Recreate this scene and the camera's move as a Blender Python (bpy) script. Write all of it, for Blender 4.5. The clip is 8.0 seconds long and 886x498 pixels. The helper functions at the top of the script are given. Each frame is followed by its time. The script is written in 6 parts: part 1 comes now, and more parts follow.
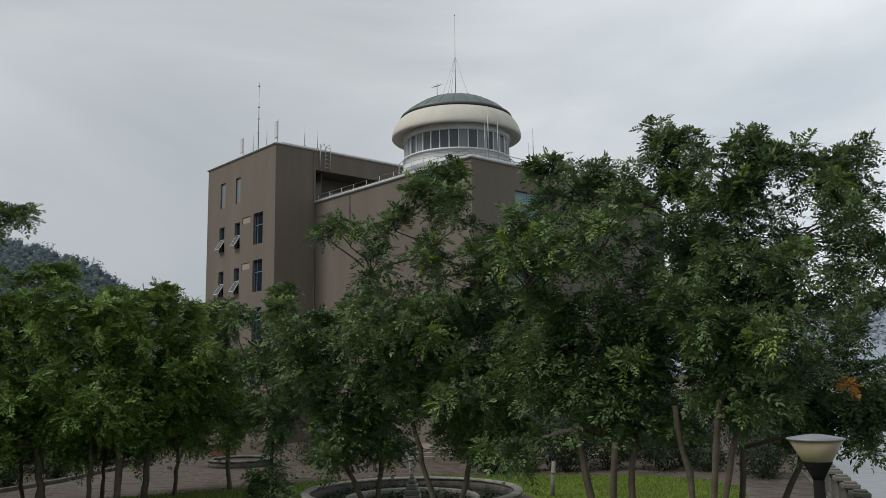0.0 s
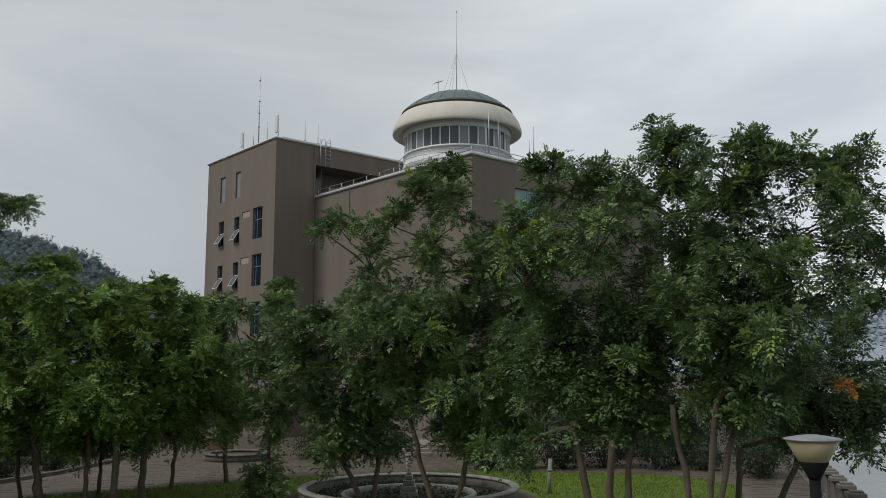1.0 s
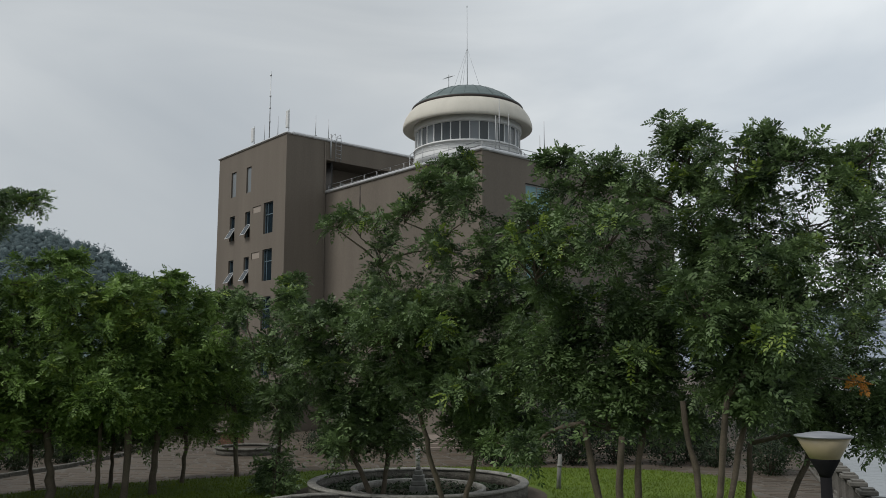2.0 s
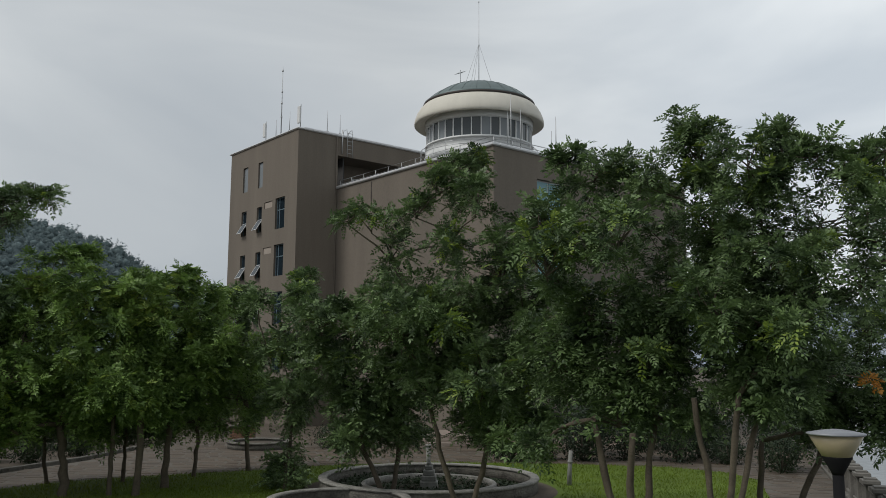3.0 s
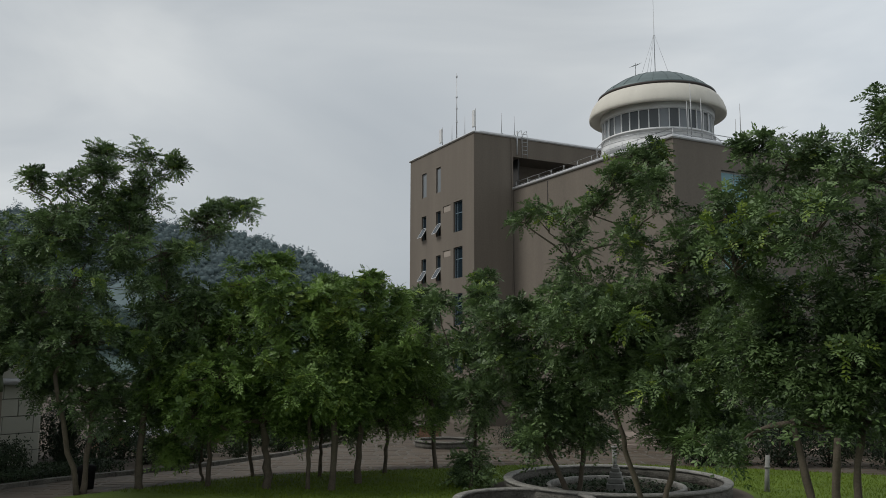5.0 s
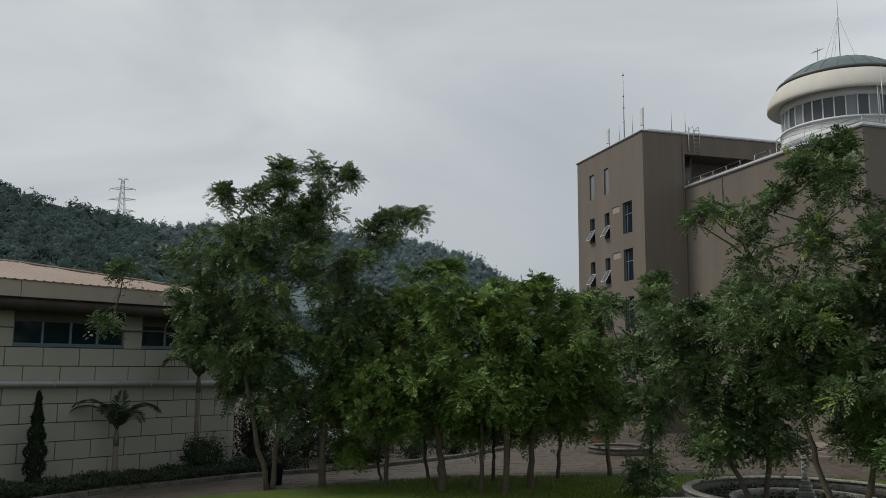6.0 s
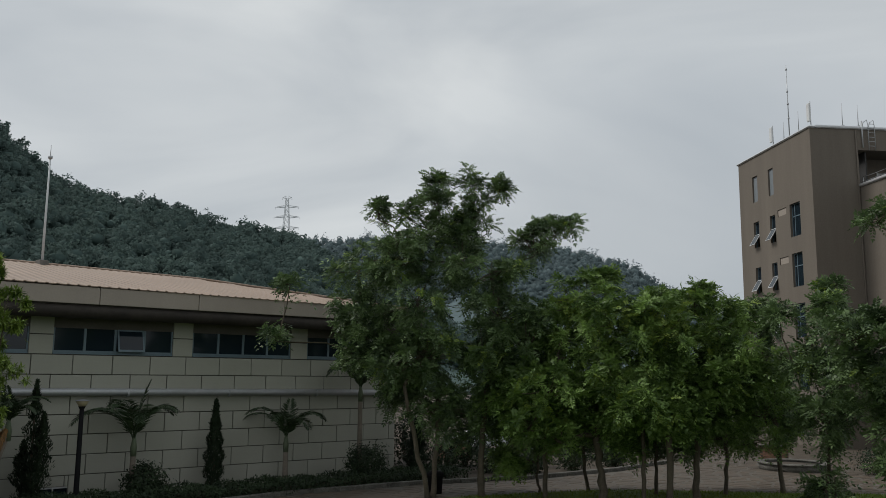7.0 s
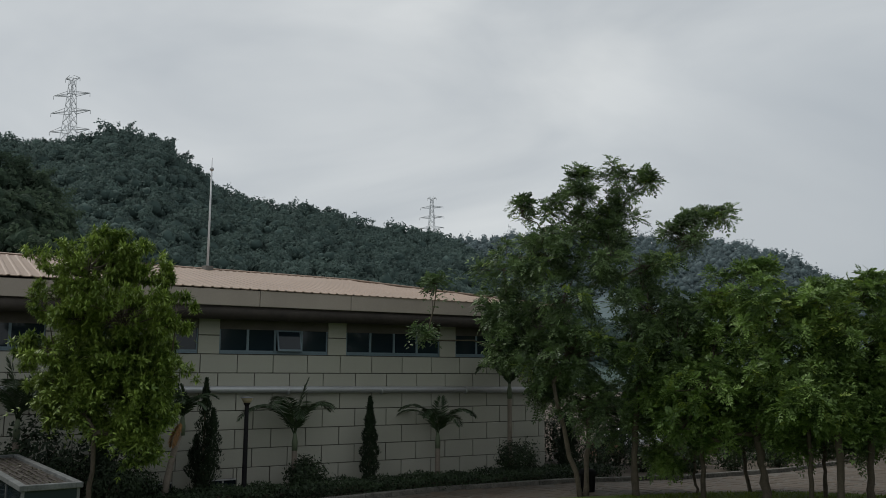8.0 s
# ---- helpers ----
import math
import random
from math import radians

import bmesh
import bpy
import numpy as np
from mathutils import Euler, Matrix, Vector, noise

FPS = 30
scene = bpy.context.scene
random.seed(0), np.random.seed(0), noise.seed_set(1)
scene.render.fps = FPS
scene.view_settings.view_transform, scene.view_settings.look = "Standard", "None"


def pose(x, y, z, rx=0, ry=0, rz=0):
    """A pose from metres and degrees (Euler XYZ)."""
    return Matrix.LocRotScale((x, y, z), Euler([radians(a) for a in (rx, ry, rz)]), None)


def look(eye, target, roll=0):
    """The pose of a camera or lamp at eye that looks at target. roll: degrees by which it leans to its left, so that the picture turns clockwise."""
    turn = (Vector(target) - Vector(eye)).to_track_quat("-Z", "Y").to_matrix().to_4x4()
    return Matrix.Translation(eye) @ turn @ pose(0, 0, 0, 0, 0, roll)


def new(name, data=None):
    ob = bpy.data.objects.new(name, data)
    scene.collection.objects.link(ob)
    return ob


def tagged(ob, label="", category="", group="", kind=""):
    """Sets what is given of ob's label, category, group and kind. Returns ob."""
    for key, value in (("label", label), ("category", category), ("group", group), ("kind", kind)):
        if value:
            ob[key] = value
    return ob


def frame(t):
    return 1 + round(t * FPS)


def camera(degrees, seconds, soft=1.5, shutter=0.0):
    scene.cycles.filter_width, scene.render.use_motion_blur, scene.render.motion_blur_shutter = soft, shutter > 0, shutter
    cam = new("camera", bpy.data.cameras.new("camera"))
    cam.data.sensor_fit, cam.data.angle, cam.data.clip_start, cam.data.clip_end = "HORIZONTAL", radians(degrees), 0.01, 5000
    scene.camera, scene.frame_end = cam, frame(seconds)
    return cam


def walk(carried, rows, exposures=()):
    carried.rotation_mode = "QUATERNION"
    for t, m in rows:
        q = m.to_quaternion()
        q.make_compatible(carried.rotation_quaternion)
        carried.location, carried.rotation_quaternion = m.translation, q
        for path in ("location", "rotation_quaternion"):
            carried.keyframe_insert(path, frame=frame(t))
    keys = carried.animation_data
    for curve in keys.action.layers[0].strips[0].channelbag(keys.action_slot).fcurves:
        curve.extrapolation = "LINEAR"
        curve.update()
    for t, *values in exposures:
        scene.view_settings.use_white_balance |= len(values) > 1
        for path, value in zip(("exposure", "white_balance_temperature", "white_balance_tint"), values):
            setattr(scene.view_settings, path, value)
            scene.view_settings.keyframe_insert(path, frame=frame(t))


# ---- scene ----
cam = camera(55.2, 8.0, soft=0.6)
EYE = (0.0, 0.0, 4.3)
# seconds, yaw, pitch, roll
PATH = [
    (0.0, 0.0, 8.52, 0.85), (0.5, -0.18, 8.38, 0.4), (1.0, -0.14, 8.28, 0.22), (1.5, 0.17, 8.19, 0.15), (1.7, 0.31, 8.1, 0.08), (2.8, 1.08, 7.7, -0.23), (3.0, 1.24, 7.67, -0.28),
    (3.5, 2.08, 7.65, -0.27), (4.0, 3.98, 7.73, -0.21), (4.2, 5.55, 7.72, -0.16), (5.3, 16.66, 7.66, -0.09), (5.5, 18.94, 7.68, -0.09), (6.0, 24.75, 7.89, -0.36), (6.5, 30.27, 8.42, -0.35),
    (7.0, 35.18, 8.49, -0.51), (7.5, 40.14, 8.42, -0.38), (8.0, 45.08, 8.24, -0.25)]
walk(cam, [(t, pose(*EYE, 90 + p, r, y)) for t, y, p, r in PATH])

# ---------------------------------------------------------------- light
SUN_AZ, SUN_EL = radians(112), radians(48)   # azimuth counted from +y towards -x


def polar_dir(az, el):
    a, e = radians(az), radians(el)
    return (-math.sin(a) * math.cos(e), math.cos(a) * math.cos(e), math.sin(e))


world = bpy.data.worlds.new("overcast_sky")
world.use_nodes = True
scene.world = world
wn, wl = world.node_tree.nodes, world.node_tree.links
wn.clear()
w_out = wn.new("ShaderNodeOutputWorld")
w_bg = wn.new("ShaderNodeBackground")
w_sky = wn.new("ShaderNodeTexSky")
w_sky.sky_type, w_sky.sun_disc = "NISHITA", False
w_sky.sun_elevation, w_sky.sun_rotation = SUN_EL, -SUN_AZ
w_tc = wn.new("ShaderNodeTexCoord")
w_map = wn.new("ShaderNodeMapping")
w_map.inputs["Scale"].default_value = (1.0, 1.0, 2.6)
w_map.inputs["Location"].default_value = (0.35, 0.1, 0.0)
w_n1 = wn.new("ShaderNodeTexNoise")
w_n1.inputs["Scale"].default_value, w_n1.inputs["Detail"].default_value, w_n1.inputs["Roughness"].default_value = 1.7, 5.0, 0.5
w_n1.inputs["Distortion"].default_value = 0.6
w_ramp = wn.new("ShaderNodeValToRGB")
w_ramp.color_ramp.elements[0].position, w_ramp.color_ramp.elements[0].color = 0.32, (0.372, 0.405, 0.435, 1)
w_ramp.color_ramp.elements[1].position, w_ramp.color_ramp.elements[1].color = 0.68, (0.6, 0.622, 0.626, 1)
w_dim = wn.new("ShaderNodeVectorMath")
w_dim.operation = "SCALE"
w_dim.inputs["Scale"].default_value = 0.08
w_mix = wn.new("ShaderNodeMix")
w_mix.data_type = "RGBA"
w_mix.inputs["Factor"].default_value = 0.93
wl.new(w_tc.outputs["Generated"], w_map.inputs["Vector"])
wl.new(w_map.outputs["Vector"], w_n1.inputs["Vector"])
wl.new(w_n1.outputs["Fac"], w_ramp.inputs["Fac"])
wl.new(w_sky.outputs["Color"], w_dim.inputs[0])
wl.new(w_dim.outputs[0], w_mix.inputs["A"])
wl.new(w_ramp.outputs["Color"], w_mix.inputs["B"])
# the cloud is thinner, and brighter, over the river
w_dot = wn.new("ShaderNodeVectorMath")
w_dot.operation = "DOT_PRODUCT"
w_dot.inputs[1].default_value = polar_dir(-40, 24)
w_glow = wn.new("ShaderNodeMapRange")
w_glow.interpolation_type = "SMOOTHSTEP"
w_glow.inputs["From Min"].default_value, w_glow.inputs["From Max"].default_value = 0.72, 1.0
w_glow.inputs["To Min"].default_value, w_glow.inputs["To Max"].default_value = 1.14, 1.6
wl.new(w_tc.outputs["Generated"], w_dot.inputs[0])
wl.new(w_dot.outputs["Value"], w_glow.inputs["Value"])
# a lower, darker bank of cloud lies over the far ridge
w_dot2 = wn.new("ShaderNodeVectorMath")
w_dot2.operation = "DOT_PRODUCT"
w_dot2.inputs[1].default_value = polar_dir(20, 0)
w_bank = wn.new("ShaderNodeMapRange")
w_bank.interpolation_type = "SMOOTHSTEP"
w_bank.inputs["From Min"].default_value, w_bank.inputs["From Max"].default_value = 0.92, 0.995
w_bank.inputs["To Min"].default_value, w_bank.inputs["To Max"].default_value = 1.0, 0.84
w_mul = wn.new("ShaderNodeMath")
w_mul.operation = "MULTIPLY"
wl.new(w_tc.outputs["Generated"], w_dot2.inputs[0])
wl.new(w_dot2.outputs["Value"], w_bank.inputs["Value"])
wl.new(w_glow.outputs["Result"], w_mul.inputs[0])
wl.new(w_bank.outputs["Result"], w_mul.inputs[1])
wl.new(w_mul.outputs[0], w_bg.inputs["Strength"])
w_blue = wn.new("ShaderNodeMapRange")
w_blue.interpolation_type = "SMOOTHSTEP"
w_blue.inputs["From Min"].default_value, w_blue.inputs["From Max"].default_value, w_blue.inputs["To Max"].default_value = 0.90, 0.995, 0.45
w_tint = wn.new("ShaderNodeMix")
w_tint.data_type = "RGBA"
w_tint.inputs["B"].default_value = (0.395, 0.45, 0.51, 1)
wl.new(w_dot2.outputs["Value"], w_blue.inputs["Value"])
wl.new(w_blue.outputs["Result"], w_tint.inputs["Factor"])
wl.new(w_mix.outputs["Result"], w_tint.inputs["A"])
wl.new(w_tint.outputs["Result"], w_bg.inputs["Color"])
wl.new(w_bg.outputs["Background"], w_out.inputs["Surface"])

sun_data = bpy.data.lights.new("sun", "SUN")
sun_data.energy, sun_data.angle, sun_data.color = 1.8, radians(20), (1.0, 0.97, 0.92)
sun = new("sun", sun_data)
sun_dir = Vector((-math.sin(SUN_AZ) * math.cos(SUN_EL), math.cos(SUN_AZ) * math.cos(SUN_EL), math.sin(SUN_EL)))
sun.matrix_world = look(sun_dir * 200, (0, 0, 0))


# ---------------------------------------------------------------- materials
def mat(name, base, rough=0.8, metal=0.0, var=0.25, scale=1.5, fine=18.0, bump=0.2, tint=None, island=0.0, obj=0.0, spec=0.4, streak=False, bump_dist=0.01):
    """A surface with variation at two scales, fine relief and optional variation from piece to piece."""
    m = bpy.data.materials.new(name)
    m.use_nodes = True
    n, l = m.node_tree.nodes, m.node_tree.links
    b = n["Principled BSDF"]
    b.inputs["Roughness"].default_value, b.inputs["Metallic"].default_value = rough, metal
    b.inputs["Specular IOR Level"].default_value = spec
    tc = n.new("ShaderNodeTexCoord")
    mp = n.new("ShaderNodeMapping")
    if streak:
        mp.inputs["Scale"].default_value = (1.0, 1.0, 0.12)
    l.new(tc.outputs["Object"], mp.inputs["Vector"])
    n1 = n.new("ShaderNodeTexNoise")
    n1.inputs["Scale"].default_value, n1.inputs["Detail"].default_value = scale, 6.0
    n1.inputs["Roughness"].default_value = 0.62
    l.new(mp.outputs["Vector"], n1.inputs["Vector"])
    n2 = n.new("ShaderNodeTexNoise")
    n2.inputs["Scale"].default_value, n2.inputs["Detail"].default_value = fine, 4.0
    l.new(tc.outputs["Object"], n2.inputs["Vector"])
    mixv = n.new("ShaderNodeMath")
    mixv.operation = "MULTIPLY_ADD"
    l.new(n2.outputs["Fac"], mixv.inputs[0])
    mixv.inputs[1].default_value = 0.45
    l.new(n1.outputs["Fac"], mixv.inputs[2])
    last = mixv.outputs[0]
    for use, node, sock in ((island, "ShaderNodeNewGeometry", "Random Per Island"), (obj, "ShaderNodeObjectInfo", "Random")):
        if use:
            g = n.new(node)
            a = n.new("ShaderNodeMath")
            a.operation = "MULTIPLY_ADD"
            l.new(g.outputs[sock], a.inputs[0])
            a.inputs[1].default_value = use
            l.new(last, a.inputs[2])
            last = a.outputs[0]
    extra = island + obj
    rng = n.new("ShaderNodeMapRange")
    rng.inputs["From Min"].default_value, rng.inputs["From Max"].default_value = 0.42, 1.02 + extra
    l.new(last, rng.inputs["Value"])
    mx = n.new("ShaderNodeMix")
    mx.data_type = "RGBA"
    t = tint or [c * (1 + var) for c in base]
    mx.inputs["A"].default_value = (*[c * (1 - var) for c in base], 1)
    mx.inputs["B"].default_value = (*t, 1)
    l.new(rng.outputs["Result"], mx.inputs["Factor"])
    l.new(mx.outputs["Result"], b.inputs["Base Color"])
    if bump:
        bp = n.new("ShaderNodeBump")
        bp.inputs["Strength"].default_value, bp.inputs["Distance"].default_value = bump, bump_dist
        l.new(n2.outputs["Fac"], bp.inputs["Height"])
        l.new(bp.outputs["Normal"], b.inputs["Normal"])
    return m


def leaf_mat(name, dark, light, trans=0.14, scale=0.9, rough=0.5, each=0.55):
    m = bpy.data.materials.new(name)
    m.use_nodes = True
    n, l = m.node_tree.nodes, m.node_tree.links
    b = n["Principled BSDF"]
    b.inputs["Roughness"].default_value = rough
    b.inputs["Specular IOR Level"].default_value = 0.35
    tc, geo = n.new("ShaderNodeTexCoord"), n.new("ShaderNodeNewGeometry")
    no = n.new("ShaderNodeTexNoise")
    no.inputs["Scale"].default_value, no.inputs["Detail"].default_value = scale, 3.0
    l.new(tc.outputs["Object"], no.inputs["Vector"])
    patch = n.new("ShaderNodeMapRange")
    patch.inputs["From Min"].default_value, patch.inputs["From Max"].default_value = 0.33, 0.67
    patch.inputs["To Max"].default_value = 1 - each
    l.new(no.outputs["Fac"], patch.inputs["Value"])
    a = n.new("ShaderNodeMath")
    a.operation = "MULTIPLY_ADD"
    l.new(geo.outputs["Random Per Island"], a.inputs[0])
    a.inputs[1].default_value = each
    l.new(patch.outputs["Result"], a.inputs[2])
    rp = n.new("ShaderNodeValToRGB")
    e = rp.color_ramp.elements
    e[0].position, e[0].color = 0.08, (*dark, 1)
    e[1].position, e[1].color = 0.95, (*light, 1)
    l.new(a.outputs[0], rp.inputs["Fac"])
    l.new(rp.outputs["Color"], b.inputs["Base Color"])
    tr = n.new("ShaderNodeBsdfTranslucent")
    l.new(rp.outputs["Color"], tr.inputs["Color"])
    ms = n.new("ShaderNodeMixShader")
    ms.inputs["Fac"].default_value = trans
    l.new(b.outputs["BSDF"], ms.inputs[1])
    l.new(tr.outputs["BSDF"], ms.inputs[2])
    l.new(ms.outputs["Shader"], n["Material Output"].inputs["Surface"])
    return m


def glass_mat(name, tint=(0.05, 0.07, 0.09), rough=0.06):
    m = bpy.data.materials.new(name)
    m.use_nodes = True
    b = m.node_tree.nodes["Principled BSDF"]
    b.inputs["Base Color"].default_value = (*tint, 1)
    b.inputs["Roughness"].default_value = rough
    b.inputs["Specular IOR Level"].default_value = 0.5
    b.inputs["IOR"].default_value = 1.4
    return m


M_RENDER = mat("brown_render", (0.158, 0.136, 0.112), 0.9, var=0.2, scale=0.45, fine=9, bump=0.15, streak=True)
M_CREAM = mat("cream_paint", (0.56, 0.535, 0.47), 0.7, var=0.12, scale=0.8, streak=True, bump=0.05)
M_WHITE = mat("white_paint", (0.66, 0.67, 0.67), 0.6, var=0.1, scale=1.0, bump=0.05)
M_ZINC = mat("grey_zinc_dome", (0.115, 0.15, 0.15), 0.5, 0.3, var=0.25, scale=0.7, bump=0.08, streak=True)
M_CAP = mat("pale_metal_coping", (0.55, 0.56, 0.57), 0.45, 0.4, var=0.15, bump=0.05)
M_STEEL = mat("galvanised_steel", (0.42, 0.43, 0.44), 0.5, 0.5, var=0.15, bump=0.0)
M_BLACK = mat("black_paint", (0.012, 0.012, 0.013), 0.85, var=0.3, bump=0.05, spec=0.08)
M_DARKIN = mat("unlit_interior_dark", (0.06, 0.06, 0.06), 0.9, var=0.2)
M_CONC = mat("weathered_concrete", (0.145, 0.138, 0.125), 0.9, var=0.35, scale=2.0, fine=14, bump=0.5)
M_BLOCK = mat("cream_block", (0.345, 0.342, 0.292), 0.8, var=0.10, scale=0.5, fine=12, bump=0.15, island=0.25, obj=0.25)
M_JOINT = mat("dark_joint", (0.10, 0.09, 0.08), 0.95, var=0.2, bump=0.1)
M_FASCIA = mat("beige_fascia", (0.315, 0.272, 0.232), 0.7, var=0.12, scale=0.5, bump=0.05, streak=True)
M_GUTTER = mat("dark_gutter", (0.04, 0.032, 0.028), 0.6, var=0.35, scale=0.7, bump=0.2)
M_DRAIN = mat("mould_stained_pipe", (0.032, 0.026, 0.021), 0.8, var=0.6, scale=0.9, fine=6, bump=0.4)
M_ROOF = mat("tan_metal_roof", (0.262, 0.19, 0.142), 0.55, 0.1, var=0.14, scale=0.25, fine=5, bump=0.06)
M_BLUEFRAME = mat("blue_grey_frame", (0.12, 0.17, 0.2), 0.5, var=0.15, bump=0.0)
M_FRAME = mat("pale_window_frame", (0.45, 0.46, 0.46), 0.5, var=0.1, bump=0.0)
M_GLASS = glass_mat("dark_glass", (0.012, 0.02, 0.028))
M_GREYGLASS = glass_mat("grey_glass", (0.07, 0.08, 0.085), 0.12)
# pale base paints sky reflection in fixed windows, blinds in the lookout
M_PALEGLASS = glass_mat("pale_sky_blind_glass", (0.2, 0.22, 0.235), 0.25)
M_TEAL = glass_mat("teal_curtain_glass", (0.16, 0.30, 0.34), 0.08)
M_BARK = mat("grey_brown_bark", (0.095, 0.078, 0.058), 0.95, var=0.4, scale=3.0, fine=25, bump=0.8, bump_dist=0.02)
M_PALMBARK = mat("ringed_palm_trunk", (0.2, 0.17, 0.14), 0.9, var=0.3, scale=4, fine=20, bump=0.5)
M_LEAF1 = leaf_mat("deep_green_leaflets", (0.025, 0.048, 0.022), (0.18, 0.27, 0.10), 0.2, scale=1.5, each=0.3)
M_LEAF2 = leaf_mat("fresh_green_leaflets", (0.034, 0.072, 0.018), (0.235, 0.36, 0.088), 0.2, scale=1.4, each=0.3)
M_LEAF3 = leaf_mat("yellow_green_leaves", (0.06, 0.112, 0.02), (0.32, 0.43, 0.085), 0.2, 0.9, 0.5)
# young leaf colour, pale enough to stand in for lit crown tips
M_SPRIG = leaf_mat("young_yellow_lit_leaflets", (0.11, 0.185, 0.035), (0.28, 0.36, 0.065), 0.3)
M_PALM = leaf_mat("palm_green", (0.018, 0.036, 0.015), (0.055, 0.085, 0.038))
M_SHAFT = mat("pale_green_crownshaft", (0.10, 0.125, 0.075), 0.6, var=0.2, scale=3, bump=0.1)
M_DEAD = leaf_mat("orange_dead_frond", (0.34, 0.15, 0.03), (0.75, 0.36, 0.08), 0.3)
M_DEADPALM = leaf_mat("dull_dead_frond", (0.15, 0.08, 0.025), (0.42, 0.22, 0.07))
M_LITTER = leaf_mat("dry_leaf_litter", (0.02, 0.022, 0.010), (0.075, 0.072, 0.034))
M_CYPRESS = leaf_mat("dark_conifer_green", (0.010, 0.019, 0.010), (0.028, 0.048, 0.022), 0.1, rough=0.65)
M_SHRUB = leaf_mat("dark_shrub_green", (0.011, 0.021, 0.01), (0.036, 0.062, 0.024), 0.15, rough=0.65)
# thin haze over the hill behind the hall is mixed into this colour
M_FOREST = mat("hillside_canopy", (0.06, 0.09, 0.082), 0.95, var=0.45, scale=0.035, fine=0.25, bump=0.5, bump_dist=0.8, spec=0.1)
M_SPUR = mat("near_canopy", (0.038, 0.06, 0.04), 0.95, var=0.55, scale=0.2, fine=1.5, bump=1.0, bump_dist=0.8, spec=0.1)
# far ridge: paler and bluer, its distance haze painted into the base colour
M_FOREST2 = mat("hazed_far_hillside_canopy", (0.105, 0.14, 0.145), 0.95, var=0.3, scale=0.06, fine=0.5, bump=0.4, bump_dist=0.5, spec=0.1)
# leaf cards repeat the painted haze of their hill's canopy
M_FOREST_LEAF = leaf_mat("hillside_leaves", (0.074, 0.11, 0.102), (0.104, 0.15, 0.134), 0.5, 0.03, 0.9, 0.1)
M_FOREST2_LEAF = leaf_mat("hazed_far_hillside_leaves", (0.12, 0.158, 0.165), (0.15, 0.193, 0.2), 0.55, 0.02, 0.9, 0.1)
# river hills: the haze itself is the base colour of canopy and leaves
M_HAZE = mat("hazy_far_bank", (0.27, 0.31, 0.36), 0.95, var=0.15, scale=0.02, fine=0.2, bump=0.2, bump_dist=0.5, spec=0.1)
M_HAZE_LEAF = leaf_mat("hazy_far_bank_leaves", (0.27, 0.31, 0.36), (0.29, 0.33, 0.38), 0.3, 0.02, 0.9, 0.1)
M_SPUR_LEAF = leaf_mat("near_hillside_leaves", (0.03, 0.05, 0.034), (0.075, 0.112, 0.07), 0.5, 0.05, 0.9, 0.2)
M_GRASS = mat("lawn_grass", (0.078, 0.125, 0.008), 0.9, var=0.35, scale=0.6, fine=30, bump=0.6, bump_dist=0.03)
M_BLADE = leaf_mat("grass_blades", (0.07, 0.115, 0.006), (0.16, 0.22, 0.012), 0.3, 0.5)
M_SOIL = mat("bare_soil", (0.075, 0.06, 0.045), 0.95, var=0.4, scale=0.8, fine=15, bump=0.6, bump_dist=0.03)
M_SLAB = mat("stone_slab", (0.085, 0.064, 0.045), 0.75, var=0.5, scale=0.5, fine=10, bump=0.4, island=0.7, obj=0.7)
M_MORTAR = mat("pale_mortar", (0.105, 0.095, 0.08), 0.9, var=0.25, scale=1.5, bump=0.3)
M_STONE = mat("pebbled_stone", (0.125, 0.12, 0.105), 0.9, var=0.6, scale=2.5, fine=16, bump=1.0, bump_dist=0.06)
M_RIMSTONE = mat("pale_pebble_rim", (0.24, 0.235, 0.215), 0.9, var=0.5, scale=3, fine=14, bump=1.0, bump_dist=0.06)
M_PYLON = mat("pale_galvanised_lattice", (0.55, 0.57, 0.58), 0.6, 0.0, var=0.1, bump=0.0)
M_WATER = mat("grey_water", (0.16, 0.175, 0.18), 0.3, var=0.12, scale=0.02, fine=0.9, bump=0.9, bump_dist=0.12, spec=0.3)
# weathered kiosk white, also darkened in colour for the tree shade over it
M_OLDWHITE = mat("weathered_shaded_white", (0.10, 0.108, 0.106), 0.8, var=0.5, scale=2.5, fine=20, bump=0.4)
M_LAMPGLASS = mat("yellowed_lamp_bowl", (0.27, 0.23, 0.14), 0.35, var=0.12, scale=3, bump=0.0)
M_LAMPTOP = mat("grey_lamp_lid", (0.22, 0.23, 0.25), 0.45, 0.2, var=0.15, bump=0.0)


# ---------------------------------------------------------------- building blocks
def mesh_from(name, bm, material, parent=None):
    me = bpy.data.meshes.new(name)
    bm.to_mesh(me)
    bm.free()
    for m in (material if isinstance(material, (list, tuple)) else [material]):
        me.materials.append(m)
    ob = new(name, me)
    if parent:
        ob.parent = parent
    return ob


def part(name, bm, material, parent, label=""):
    ob = mesh_from(name, bm, material, parent)
    return tagged(ob, label) if label else ob


